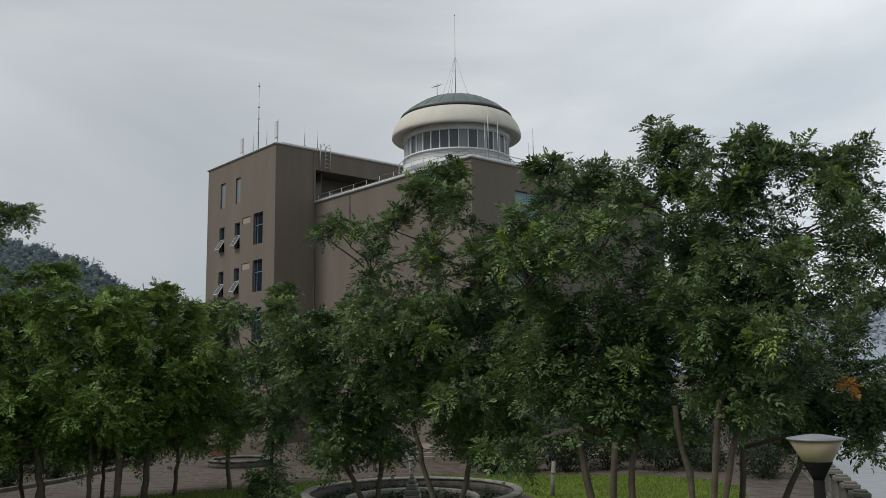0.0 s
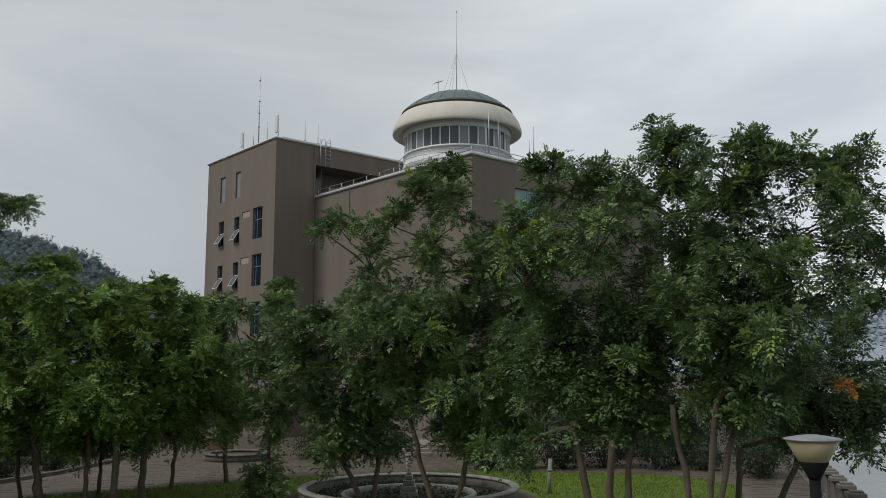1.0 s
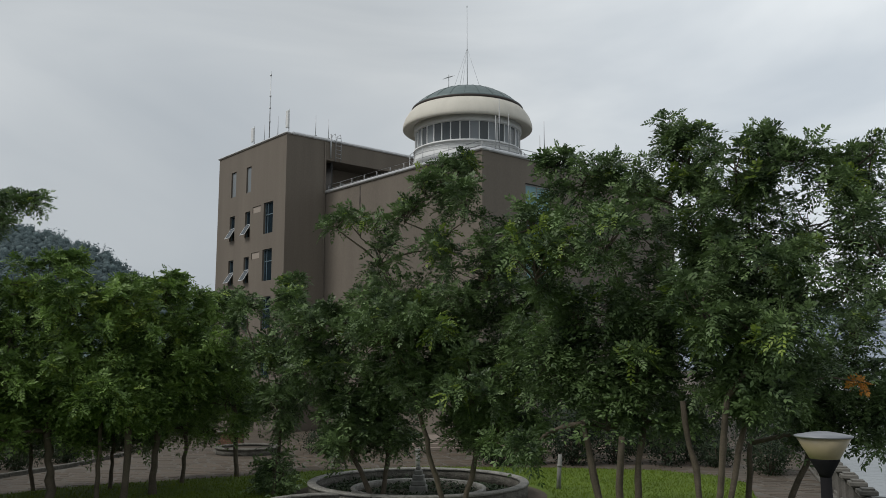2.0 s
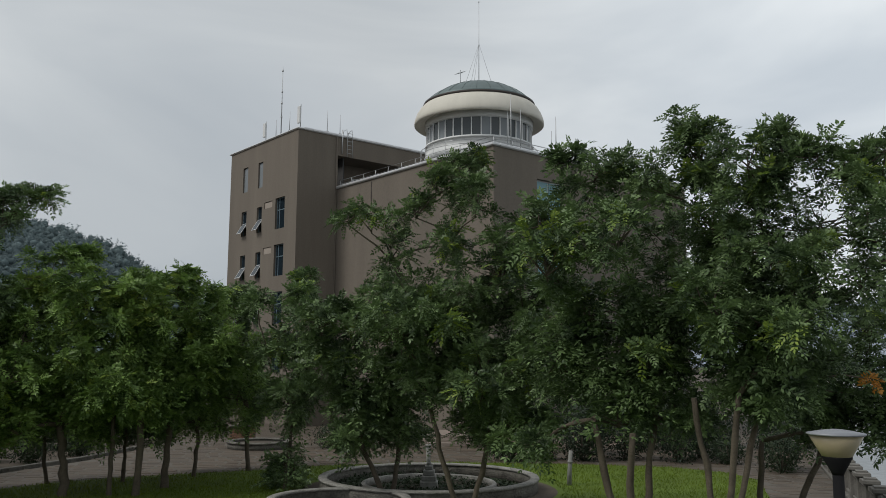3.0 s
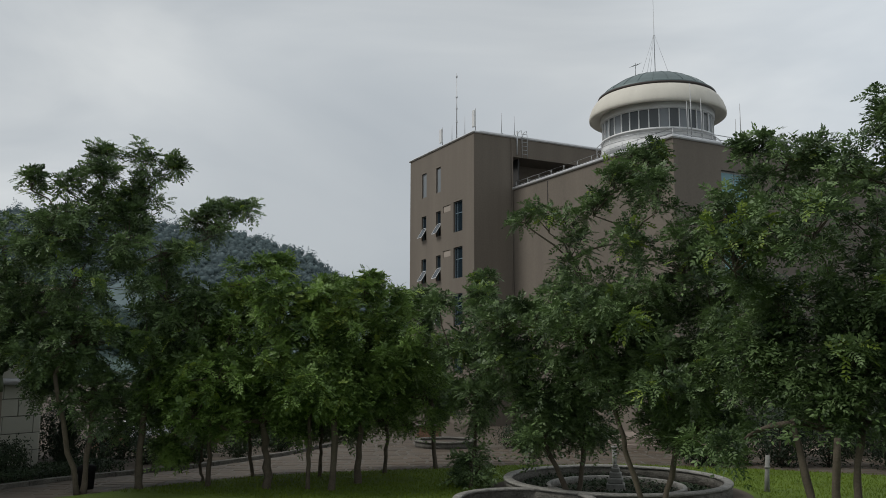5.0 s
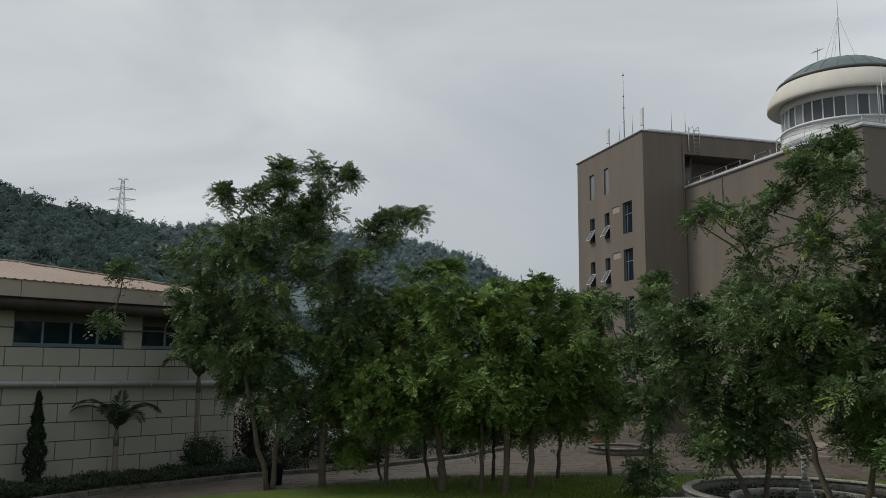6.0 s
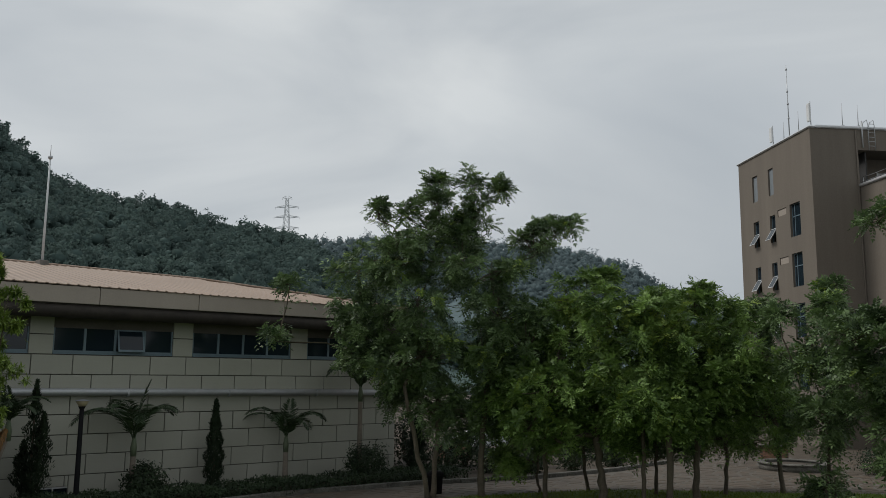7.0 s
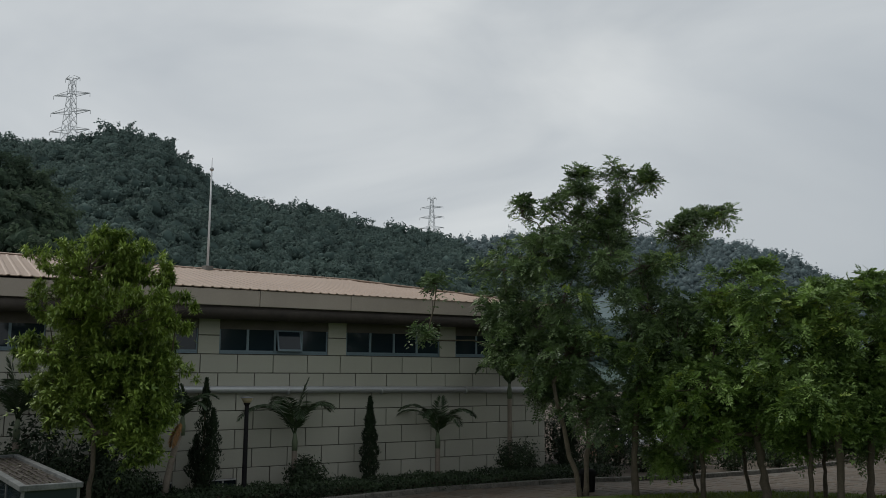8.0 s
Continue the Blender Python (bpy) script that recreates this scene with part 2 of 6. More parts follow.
def raw(name, verts, faces, material, parent=None, smooth=False):
    me = bpy.data.meshes.new(name)
    if isinstance(verts, np.ndarray) and isinstance(faces, np.ndarray):
        me.vertices.add(len(verts))
        me.vertices.foreach_set("co", verts.astype(np.float32).ravel())
        k = faces.shape[1]
        me.loops.add(faces.size)
        me.loops.foreach_set("vertex_index", faces.astype(np.int32).ravel())
        me.polygons.add(len(faces))
        me.polygons.foreach_set("loop_start", np.arange(0, faces.size, k, dtype=np.int32))
        me.update(calc_edges=True)
    else:
        me.from_pydata([tuple(v) for v in verts], [], [tuple(f) for f in faces])
    if smooth:
        me.polygons.foreach_set("use_smooth", np.ones(len(me.polygons), dtype=bool))
    me.materials.append(material)
    ob = new(name, me)
    if parent:
        ob.parent = parent
    return ob


def thing(name, label, category, at=(0, 0, 0), rz=0.0, group="", kind=""):
    e = new(name)
    e.empty_display_size = 0.3
    e.matrix_world = Matrix.Translation(at) @ Matrix.Rotation(rz, 4, "Z")
    return tagged(e, label, category, group, kind)


def box(bm, x0, x1, y0, y1, z0, z1, bevel=0.0, m=None):
    r = bmesh.ops.create_cube(bm, size=1.0)
    vs = r["verts"]
    bmesh.ops.scale(bm, vec=(x1 - x0, y1 - y0, z1 - z0), verts=vs)
    bmesh.ops.translate(bm, vec=((x0 + x1) / 2, (y0 + y1) / 2, (z0 + z1) / 2), verts=vs)
    if m:
        bmesh.ops.transform(bm, matrix=m, verts=vs)
    if bevel:
        es = list({e for v in vs for e in v.link_edges})
        bmesh.ops.bevel(bm, geom=es, offset=bevel, segments=1, affect="EDGES")
    return bm


def boxed(*a, **k):
    return box(bmesh.new(), *a, **k)


def tube(bm, pts, radii, sides=8, cap=True):
    """A tapered tube along points."""
    rings = []
    pts = [Vector(p) for p in pts]
    for i, p in enumerate(pts):
        d = (pts[min(i + 1, len(pts) - 1)] - pts[max(i - 1, 0)])
        d = d.normalized() if d.length > 1e-9 else Vector((0, 0, 1))
        ref = Vector((1, 0, 0)) if abs(d.x) < 0.9 else Vector((0, 1, 0))
        a = d.cross(ref).normalized()
        b = d.cross(a)
        r = radii[i] if isinstance(radii, (list, tuple)) else radii
        rings.append([bm.verts.new(p + (a * math.cos(2 * math.pi * k / sides) + b * math.sin(2 * math.pi * k / sides)) * r) for k in range(sides)])
    for q, s in zip(rings, rings[1:]):
        for k in range(sides):
            f = bm.faces.new((q[k], q[(k + 1) % sides], s[(k + 1) % sides], s[k]))
            f.smooth = True
    if cap:
        bm.faces.new(rings[0][::-1])
        bm.faces.new(rings[-1])
    return bm


def lathe(bm, profile, seg=48, close=False):
    """Turns a profile of (radius, z) round the z axis."""
    rings = []
    for r, z in profile:
        if r < 1e-6:
            rings.append([bm.verts.new((0, 0, z))])
        else:
            rings.append([bm.verts.new((r * math.cos(2 * math.pi * k / seg), r * math.sin(2 * math.pi * k / seg), z)) for k in range(seg)])
    pairs = list(zip(rings, rings[1:])) + ([(rings[-1], rings[0])] if close else [])
    for a, b in pairs:
        for k in range(seg):
            j = (k + 1) % seg
            if len(a) == 1 and len(b) == 1:
                continue
            if len(a) == 1:
                f = bm.faces.new((a[0], b[j], b[k]))
            elif len(b) == 1:
                f = bm.faces.new((a[k], a[j], b[0]))
            else:
                f = bm.faces.new((a[k], a[j], b[j], b[k]))
            f.smooth = True
    bmesh.ops.recalc_face_normals(bm, faces=bm.faces)
    return bm


def holed_wall(bm, length, z0, z1, thick, holes):
    """A wall along +x from 0 to length, its outer face at y = 0 and its inner one at y = thick, with (x0, x1, z0, z1) openings through it."""
    xs = sorted({0.0, length, *[h[0] for h in holes], *[h[1] for h in holes]})
    zs = sorted({z0, z1, *[h[2] for h in holes], *[h[3] for h in holes]})
    solid = {}
    for i in range(len(xs) - 1):
        for j in range(len(zs) - 1):
            cx, cz = (xs[i] + xs[i + 1]) / 2, (zs[j] + zs[j + 1]) / 2
            solid[i, j] = not any(h[0] < cx < h[1] and h[2] < cz < h[3] for h in holes)
    def quad(*p):
        bm.faces.new([bm.verts.new(v) for v in p])
    for (i, j), s in solid.items():
        if not s:
            continue
        a, b, c, d = xs[i], xs[i + 1], zs[j], zs[j + 1]
        quad((a, 0, c), (b, 0, c), (b, 0, d), (a, 0, d))
        quad((b, thick, c), (a, thick, c), (a, thick, d), (b, thick, d))
        if not solid.get((i - 1, j)):
            quad((a, thick, c), (a, 0, c), (a, 0, d), (a, thick, d))
        if not solid.get((i + 1, j)):
            quad((b, 0, c), (b, thick, c), (b, thick, d), (b, 0, d))
        if not solid.get((i, j - 1)):
            quad((a, thick, c), (b, thick, c), (b, 0, c), (a, 0, c))
        if not solid.get((i, j + 1)):
            quad((a, 0, d), (b, 0, d), (b, thick, d), (a, thick, d))
    bmesh.ops.remove_doubles(bm, verts=bm.verts, dist=0.0005)
    return bm


def polar(az, d, z=0.0):
    a = radians(az)
    return Vector((-math.sin(a) * d, math.cos(a) * d, z))


# ---------------------------------------------------------------- ground, water, hills
def bank_x(y):
    """The line of the river wall."""
    return 10.4 + (y - 20.2) * 0.318


def build_ground():
    far = 2600.0
    vs = [(-far, -600, 0), (bank_x(-600), -600, 0), (bank_x(far), far, 0), (-far, far, 0), (bank_x(-600), -600, -5), (bank_x(far), far, -5)]
    g = raw("ground", vs, [(0, 1, 2, 3), (1, 4, 5, 2)], M_SOIL)
    tagged(g, "bare brown earth under trees and behind buildings", "ground", kind="structure")
    w = raw("water", [(bank_x(-600) - 3, -600, -3), (far, -600, -3), (far + 400, far, -3), (bank_x(far) - 3, far, -3)], [(0, 1, 2, 3)], M_WATER)
    tagged(w, "still grey river water under an overcast sky", "river", kind="structure")


build_ground()


def leaf_array(base, tip_dir, nrm, length, width):
    """Rhombic leaves as vertices and faces, one for each row."""
    n = len(base)
    side = np.cross(nrm, tip_dir)
    side /= np.linalg.norm(side, axis=1, keepdims=True) + 1e-9
    L = np.broadcast_to(np.asarray(length, float).reshape(-1, 1), (n, 1))
    W = np.broadcast_to(np.asarray(width, float).reshape(-1, 1), (n, 1))
    mid = base + tip_dir * L * 0.48 + nrm * L * 0.05
    v = np.stack([base, mid - side * W / 2, base + tip_dir * L, mid + side * W / 2], 1).reshape(-1, 3)
    return v, np.arange(4 * n).reshape(-1, 4)


def unit(a):
    return a / (np.linalg.norm(a, axis=1, keepdims=True) + 1e-9)


def join(chunks):
    vs, fs, k = [], [], 0
    for v, f in chunks:
        vs.append(v)
        fs.append(f + k)
        k += len(v)
    return np.concatenate(vs), np.concatenate(fs)


def profile(table, a):
    return float(np.interp(a, [p[0] for p in table], [p[1] for p in table]))


def build_hill(name, label, table, r0, r1, az0, az1, material, leaves, crown, spacing, cards, seed, detail, low):
    """A wooded slope: earth that rises from r0 to its ridge at r1 and falls behind it, under a closed canopy of crowns."""
    rg = np.random.default_rng(seed)
    def height(a, f):
        top = math.tan(radians(profile(table, a))) * r1 + 4.3 - crown * 0.8
        wave = 0.06 * noise.noise((a * 0.35, f * 3.0, seed)) + 0.03 * noise.noise((a * 1.1, f * 7.0, seed + 5))
        return max(-1.0, top * (min(f, 2 - f) ** 0.85 + wave * min(1, 3 * abs(1 - f)) * f) - (0 if f > 0.02 else 1))
    naz, nf = 90, 26
    verts, faces = [], []
    for i in range(naz + 1):
        a = az0 + (az1 - az0) * i / naz
        for j in range(nf + 1):
            f = 1.5 * j / nf
            verts.append(polar(a, r0 + (r1 - r0) * f, height(a, f)))
    for i in range(naz):
        for j in range(nf):
            k = i * (nf + 1) + j
            faces.append((k, k + nf + 1, k + nf + 2, k + 1))
    hill = raw(name, verts, faces, material, smooth=True)
    tagged(hill, label, "hill", kind="structure")
    # a handful of lumpy crown shapes, turned and scaled for each tree of the canopy
    shapes, plain = [], []
    for k in range(14):
        bm = bmesh.new()
        bmesh.ops.create_icosphere(bm, subdivisions=detail, radius=1.0)
        for v in bm.verts:
            d = v.co.normalized()
            q = 1 + 0.38 * noise.noise(d * 1.9 + Vector((k * 7.1, 0, seed))) + 0.34 * noise.noise(d * 4.3 + Vector((k * 3.3, 5, seed))) + 0.24 * noise.noise(d * 9.0 + Vector((k, 9, seed)))
            v.co = d * q
        bm.verts.index_update()
        (shapes if k < 7 else plain).append((np.array([tuple(v.co) for v in bm.verts]), np.array([[w.index for w in fc.verts] for fc in bm.faces])))
        bm.free()
    chunks, sprays = [], []
    f = low
    while f < 1.04:
        r = r0 + (r1 - r0) * f
        step = math.degrees(spacing / r)
        a = az0 + rg.random() * step
        while a < az1:
            aa, ff = a + rg.normal() * step * 0.3, f + rg.normal() * 0.01
            s = crown * rg.uniform(0.5, 1.3) * (1.2 if rg.random() < 0.08 else 1.0)
            c = np.array(polar(aa, r0 + (r1 - r0) * ff, height(aa, min(max(ff, 0), 1.5)) + s * 0.42))
            sv, sf = shapes[rg.integers(7)] if ff > 0.45 else plain[rg.integers(7)]
            t = rg.uniform(0, 2 * math.pi)
            rot = np.array([[math.cos(t), -math.sin(t), 0], [math.sin(t), math.cos(t), 0], [0, 0, 1]])
            p = c + (sv @ rot.T) * np.array([s * 0.32, s * 0.32, s * rg.uniform(0.24, 0.34)])
            chunks.append((p, sf))
            d = unit(rg.normal(size=(cards, 3)) + np.array([0, 0, 0.4]))
            # the leaves gather in rounded boughs over the crown
            nb = 9
            bough = unit(rg.normal(size=(nb, 3)) + np.array([0, 0, 0.5])) * s * 0.38
            o = c + bough[rg.integers(nb, size=cards)] + d * s * rg.uniform(0.08, 0.2, (cards, 1))
            n = unit(d + rg.normal(size=(cards, 3)) * 0.18)
            u = unit(np.cross(n, rg.normal(size=(cards, 3))))
            sprays.append(leaf_array(o, u, n, rg.uniform(0.1, 0.17, cards) * s, rg.uniform(0.09, 0.14, cards) * s))
            if ff > 0.9 and rg.random() < 0.15:
                # a taller tree with an open, tufted head
                m = cards * 2
                tuft = rg.normal(size=(11, 3)) * s * np.array([0.3, 0.3, 0.24])
                o = c + np.array([0, 0, s * rg.uniform(0.2, 0.45)]) + tuft[rg.integers(11, size=m)] + unit(rg.normal(size=(m, 3))) * s * rg.uniform(0.02, 0.2, (m, 1))
                n = unit(rg.normal(size=(m, 3)))
                u = unit(np.cross(n, rg.normal(size=(m, 3))))
                sprays.append(leaf_array(o, u, n, rg.uniform(0.09, 0.15, m) * s, rg.uniform(0.07, 0.11, m) * s))
            a += step * rg.uniform(0.75, 1.25)
        f += spacing * 0.95 / (r1 - r0)
    v, q = join(chunks)
    w = raw("woodland", v, q, material, smooth=True)
    tagged(w, "dense evergreen woodland covering the hillside", "woodland", kind="stuff")
    v, q = join(sprays)
    w = raw("woodland", v, q, leaves)
    tagged(w, "loose leafy tips of the hillside woodland", "woodland", kind="stuff")


NEAR_RIDGE = [(30, 1.0), (36, 4.0), (40, 6.5), (44, 8.6), (46.8, 9.5), (50.7, 9.9), (52.2, 10.5), (56, 11.0), (59.8, 11.7), (62.4, 13.4), (64.3, 15.0), (67, 15.1), (70, 14.0), (73.5, 13.9), (80, 14), (100, 12), (125, 9)]
FAR_RIDGE = [(4, 0.4), (10, 1.2), (14, 2.5), (17, 4.0), (19.5, 5.4), (21, 6.2), (22.3, 7.2), (24, 7.9), (26.6, 8.6), (32, 9.0), (36, 9.3), (40.6, 9.25), (46, 9.05), (52, 8.5), (60, 8)]
FAR_BANK = [(-75, 3.2), (-50, 4.2), (-38, 3.6), (-30, 4.4), (-24, 4.0), (-18, 3.2), (-10, 2.2), (-3, 1.2), (2, 0.4)]
SPUR = [(66, 1.0), (68.2, 6.5), (69.5, 10.0), (71, 11.6), (73, 12.8), (74, 13.2), (80, 13), (95, 10), (110, 6)]
build_hill("hill", "far wooded ridge under cloud, blue-green from painted haze", FAR_RIDGE, 520, 880, 4, 60, M_FOREST2, M_FOREST2_LEAF, 9, 7.2, 40, 3, 1, 0.4)
build_hill("hill", "steep dark wooded hill behind the hall, hazed in colour", NEAR_RIDGE, 190, 420, 32, 82, M_FOREST, M_FOREST_LEAF, 7.2, 5.4, 100, 4, 1, 0.2)
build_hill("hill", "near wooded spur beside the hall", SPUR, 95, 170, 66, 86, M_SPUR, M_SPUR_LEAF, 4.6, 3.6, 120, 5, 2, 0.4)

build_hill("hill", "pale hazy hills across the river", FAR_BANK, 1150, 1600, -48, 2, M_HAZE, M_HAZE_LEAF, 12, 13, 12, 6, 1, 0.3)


def bamboo(az, r, table, r1, n, h, seed, material, label):
    """A grove of arching feathery bamboo canes on a ridge."""
    q = np.random.default_rng(seed)
    chunks = []
    for k in range(n):
        a = az[0] + (az[1] - az[0]) * q.random()
        root = np.array(polar(a, r + q.normal() * 5, math.tan(radians(profile(table, a))) * r1 + 4.3 - h * 0.75))
        t = q.random(150) ** 0.7
        side = q.uniform(0, 2 * math.pi)
        hh = h * q.uniform(0.75, 1.2)
        bend = hh * 0.42 * t ** 2.6
        p = root + np.column_stack([np.cos(side) * bend, np.sin(side) * bend, hh * (t - 0.16 * t ** 4)])
        p = p + q.normal(size=p.shape) * (0.25 + 0.5 * np.sin(np.pi * np.minimum(1, t)))[:, None]
        d = unit(np.column_stack([np.cos(side) * t, np.sin(side) * t, 0.2 - t]) + q.normal(size=p.shape) * 0.5)
        nn = unit(np.cross(d, q.normal(size=p.shape)))
        chunks.append(leaf_array(p, d, nn, h * 0.1, h * 0.045))
    v, f = join(chunks)
    w = raw("bamboo", v, f, material)
    tagged(w, label, "bamboo", kind="stuff")


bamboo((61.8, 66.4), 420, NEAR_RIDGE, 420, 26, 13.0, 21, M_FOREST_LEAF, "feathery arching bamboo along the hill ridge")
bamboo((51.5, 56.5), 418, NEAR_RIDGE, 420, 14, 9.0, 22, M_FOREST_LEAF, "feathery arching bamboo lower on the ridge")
bamboo((68.6, 73.0), 168, SPUR, 170, 30, 6.0, 23, M_SPUR_LEAF, "dark drooping bamboo on the wooded spur")


# ---------------------------------------------------------------- the observation tower building
def build_tower():
    T = thing("tower_building", "brown rendered office block with a round lookout and dome", "building", (-11.51, 57.87, 0), radians(-48.92))
    ZT, ZL = 20.63, 16.73
    # upper block: left face with its windows
    holes = []
    for z0, z1 in ((17.25, 19.2), ):
        holes += [(10.46 - 8.31, 10.46 - 7.51, z0, z1), (10.46 - 5.85, 10.46 - 5.11, z0, z1)]
    for dz in (0, -3.4, -6.8, -10.2):
        holes += [(10.46 - 8.36, 10.46 - 7.54, 13.84 + dz, 15.75 + dz), (10.46 - 5.88, 10.46 - 5.09, 13.84 + dz, 15.78 + dz),
                  (10.46 - 3.05, 10.46 - 1.69, 13.8 + dz, 16.07 + dz), (10.46 - 4.72, 10.46 - 3.52, 15.52 + dz, 16.0 + dz)]
    bm = holed_wall(bmesh.new(), 10.46, -0.3, ZT, 0.35, holes)
    bmesh.ops.translate(bm, vec=(-10.46, 0, 0), verts=bm.verts)
    part("wall", bm, M_RENDER, T, "brown rendered wall with rain streaks")
    # its dark flank, the far walls, and the storey set back under the roof slab
    part("wall", boxed(-0.35, 0, 0.35, 3.3, -0.3, ZT), M_RENDER, T)
    part("wall", boxed(-0.35, 0, 3.3, 16, -0.3, ZL - 0.6), M_RENDER, T)
    part("wall", boxed(-2.6, -2.3, 3.3, 15.6, ZL - 0.7, 19.25), M_RENDER, T)
    part("roof_slab", boxed(-2.7, 0, 3.3, 16, 19.25, ZT), M_RENDER, T, "deep brown slab over the set-back terrace")
    part("wall", boxed(-10.46, -10.1, 0.35, 16, -0.3, ZT), M_RENDER, T)
    part("wall", boxed(-10.1, -0.35, 15.65, 16, -0.3, ZT), M_RENDER, T)
    part("roof", boxed(-10.1, -2.7, 0.35, 15.65, 20.2, 20.4), M_CONC, T)
    # lower block
    part("wall", boxed(0, 16.16, 3.28, 3.63, -0.3, ZL), M_RENDER, T, "brown rendered wall with a dark rain stain")
    bm = holed_wall(bmesh.new(), 18.72, -0.3, ZL, 0.35, [(3.57, 5.95, 9.0, 15.3)])
    bmesh.ops.rotate(bm, verts=bm.verts, cent=(0, 0, 0), matrix=Matrix.Rotation(radians(90), 3, "Z"))
    bmesh.ops.translate(bm, vec=(16.51, 3.28, 0), verts=bm.verts)
    part("wall", bm, M_RENDER, T)
    part("wall", boxed(0, 16.16, 21.65, 22, -0.3, ZL), M_RENDER, T)
    part("wall", boxed(-0.35, 0, 16, 22, -0.3, ZL), M_RENDER, T)
    part("roof", boxed(0, 16.16, 3.63, 21.65, 16.0, 16.25), M_CONC, T)
    # curtain wall of teal glass
    cw = part("curtain_wall", boxed(16.2, 16.26, 6.85, 9.22, 9.0, 15.3), M_FRAME, T, "teal glazed curtain wall")
    for i in range(2):
        for j in range(4):
            part("pane", boxed(16.265, 16.3, 6.9 + i * 1.18, 6.9 + i * 1.18 + 1.08, 9.06 + j * 1.56, 9.06 + j * 1.56 + 1.46), M_TEAL, cw)
    # copings
    for x0, x1, y0, y1, z in ((-10.6, 0.12, -0.12, 0.4, ZT), (-0.4, 0.12, 0.4, 16.1, ZT), (-10.6, -10.0, 0.4, 16.1, ZT), (0.02, 16.65, 3.14, 3.7, ZL), (16.1, 16.65, 3.7, 22.1, ZL)):
        part("coping", boxed(x0, x1, y0, y1, z, z + (0.15 if x1 - x0 > 10 and z == ZT else 0.21), 0.06), M_CAP, T, "pale metal coping")
    st = bmesh.new()
    edge = [(4.28, 16.6), (4.42, 16.6), (4.40, 16.0), (4.45, 15.6), (4.38, 15.0), (4.36, 14.4), (4.33, 14.9), (4.27, 15.5), (4.30, 16.1)]
    st.faces.new([st.verts.new((x, 3.276, z)) for x, z in edge])
    part("rain_stain", st, M_GUTTER, T, "dark rain stain below the coping")
    # panes in the left face
    def window(x0, x1, z0, z1, kind):
        w = part("window", boxed(x0, x1, 0.30, 0.34, z0, z0 + 0.05), M_BLUEFRAME, T, "blue-grey framed window")
        for a, b, c, d in ((x0, x0 + 0.05, z0, z1), (x1 - 0.05, x1, z0, z1), (x0, x1, z1 - 0.05, z1)):
            part("frame", boxed(a, b, 0.16, 0.24, c, d), M_BLUEFRAME, w)
        if kind == "fixed":
            # the sky's reflection is held in this pane's pale colour
            part("pane", boxed(x0 + 0.02, x1 - 0.02, 0.11, 0.13, z0, z1 - 0.02), M_PALEGLASS, w)
        elif kind == "hung":
            zm = z0 + (z1 - z0) * 0.52
            part("pane", boxed(x0 + 0.05, x1 - 0.05, 0.19, 0.21, zm, z1 - 0.05), M_GLASS, w)
            part("frame", boxed(x0, x1, 0.16, 0.24, zm - 0.03, zm + 0.03), M_BLUEFRAME, w)
            m = Matrix.Translation((0, 0.12, zm)) @ Matrix.Rotation(radians(-32), 4, "X")
            sash = part("sash", boxed(x0 + 0.02, x1 - 0.02, -0.02, 0.02, z0 - zm, -0.02, m=m), M_FRAME, w, "pale sash pushed open")
            part("pane", boxed(x0 + 0.09, x1 - 0.09, -0.026, -0.021, z0 - zm + 0.06, -0.08, m=m), M_GLASS, sash)
        elif kind == "big":
            zm = z0 + (z1 - z0) * 0.62
            part("frame", boxed(x0, x1, 0.16, 0.24, zm - 0.03, zm + 0.03), M_BLUEFRAME, w)
            part("frame", boxed(x0 + 0.34, x0 + 0.4, 0.16, 0.24, z0, z1), M_BLUEFRAME, w)
            part("pane", boxed(x0 + 0.05, x1 - 0.05, 0.19, 0.21, z0, z1 - 0.05), M_GLASS, w)
            part("blind", boxed(x0 + 0.42, x1 - 0.06, 0.26, 0.27, zm, z1 - 0.06), M_BLUEFRAME, w, "half-lowered grey blind")
        elif kind == "vent":
            part("panel", boxed(x0 + 0.02, x1 - 0.02, 0.05, 0.1, z0 + 0.02, z1 - 0.02), M_FASCIA, w, "pale blanking panel")
    for x0, x1, z0, z1 in ((-8.31, -7.51, 17.25, 19.2), (-5.85, -5.11, 17.25, 19.2)):
        window(x0, x1, z0, z1, "fixed")
    for k, dz in enumerate((0, -3.4, -6.8, -10.2)):
        window(-8.36, -7.54, 13.84 + dz, 15.75 + dz, "hung")
        window(-5.88, -5.09, 13.84 + dz, 15.78 + dz, "hung")
        window(-3.05, -1.69, 13.8 + dz, 16.07 + dz, "big")
        window(-4.72, -3.52, 15.52 + dz, 16.0 + dz, "vent")
    # floors and a partition added inside, coloured dark to keep the rooms unlit
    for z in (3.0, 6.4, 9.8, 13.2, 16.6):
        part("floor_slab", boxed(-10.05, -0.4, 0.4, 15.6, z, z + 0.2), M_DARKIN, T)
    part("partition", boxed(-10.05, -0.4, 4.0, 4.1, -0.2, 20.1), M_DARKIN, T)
    # terrace door, drain pipe, roof ladder
    d = part("door", boxed(-2.28, -2.22, 6.0, 6.9, ZL - 0.6, ZL + 1.55), M_FRAME, T, "pale framed terrace door")
    part("pane", boxed(-2.215, -2.2, 6.1, 6.8, ZL - 0.45, ZL + 1.45), M_GLASS, d)
    part("drain_pipe", tube(bmesh.new(), [(0.06, 3.16, 20.6), (0.06, 3.16, 17.1), (0.06, 3.16, 9), (0.06, 3.16, 0)], 0.04), M_RENDER, T)
    part("cable_duct", tube(bmesh.new(), [(0.1, 3.6, 21.2), (0.1, 3.6, 19.4)], 0.05), M_STEEL, T)
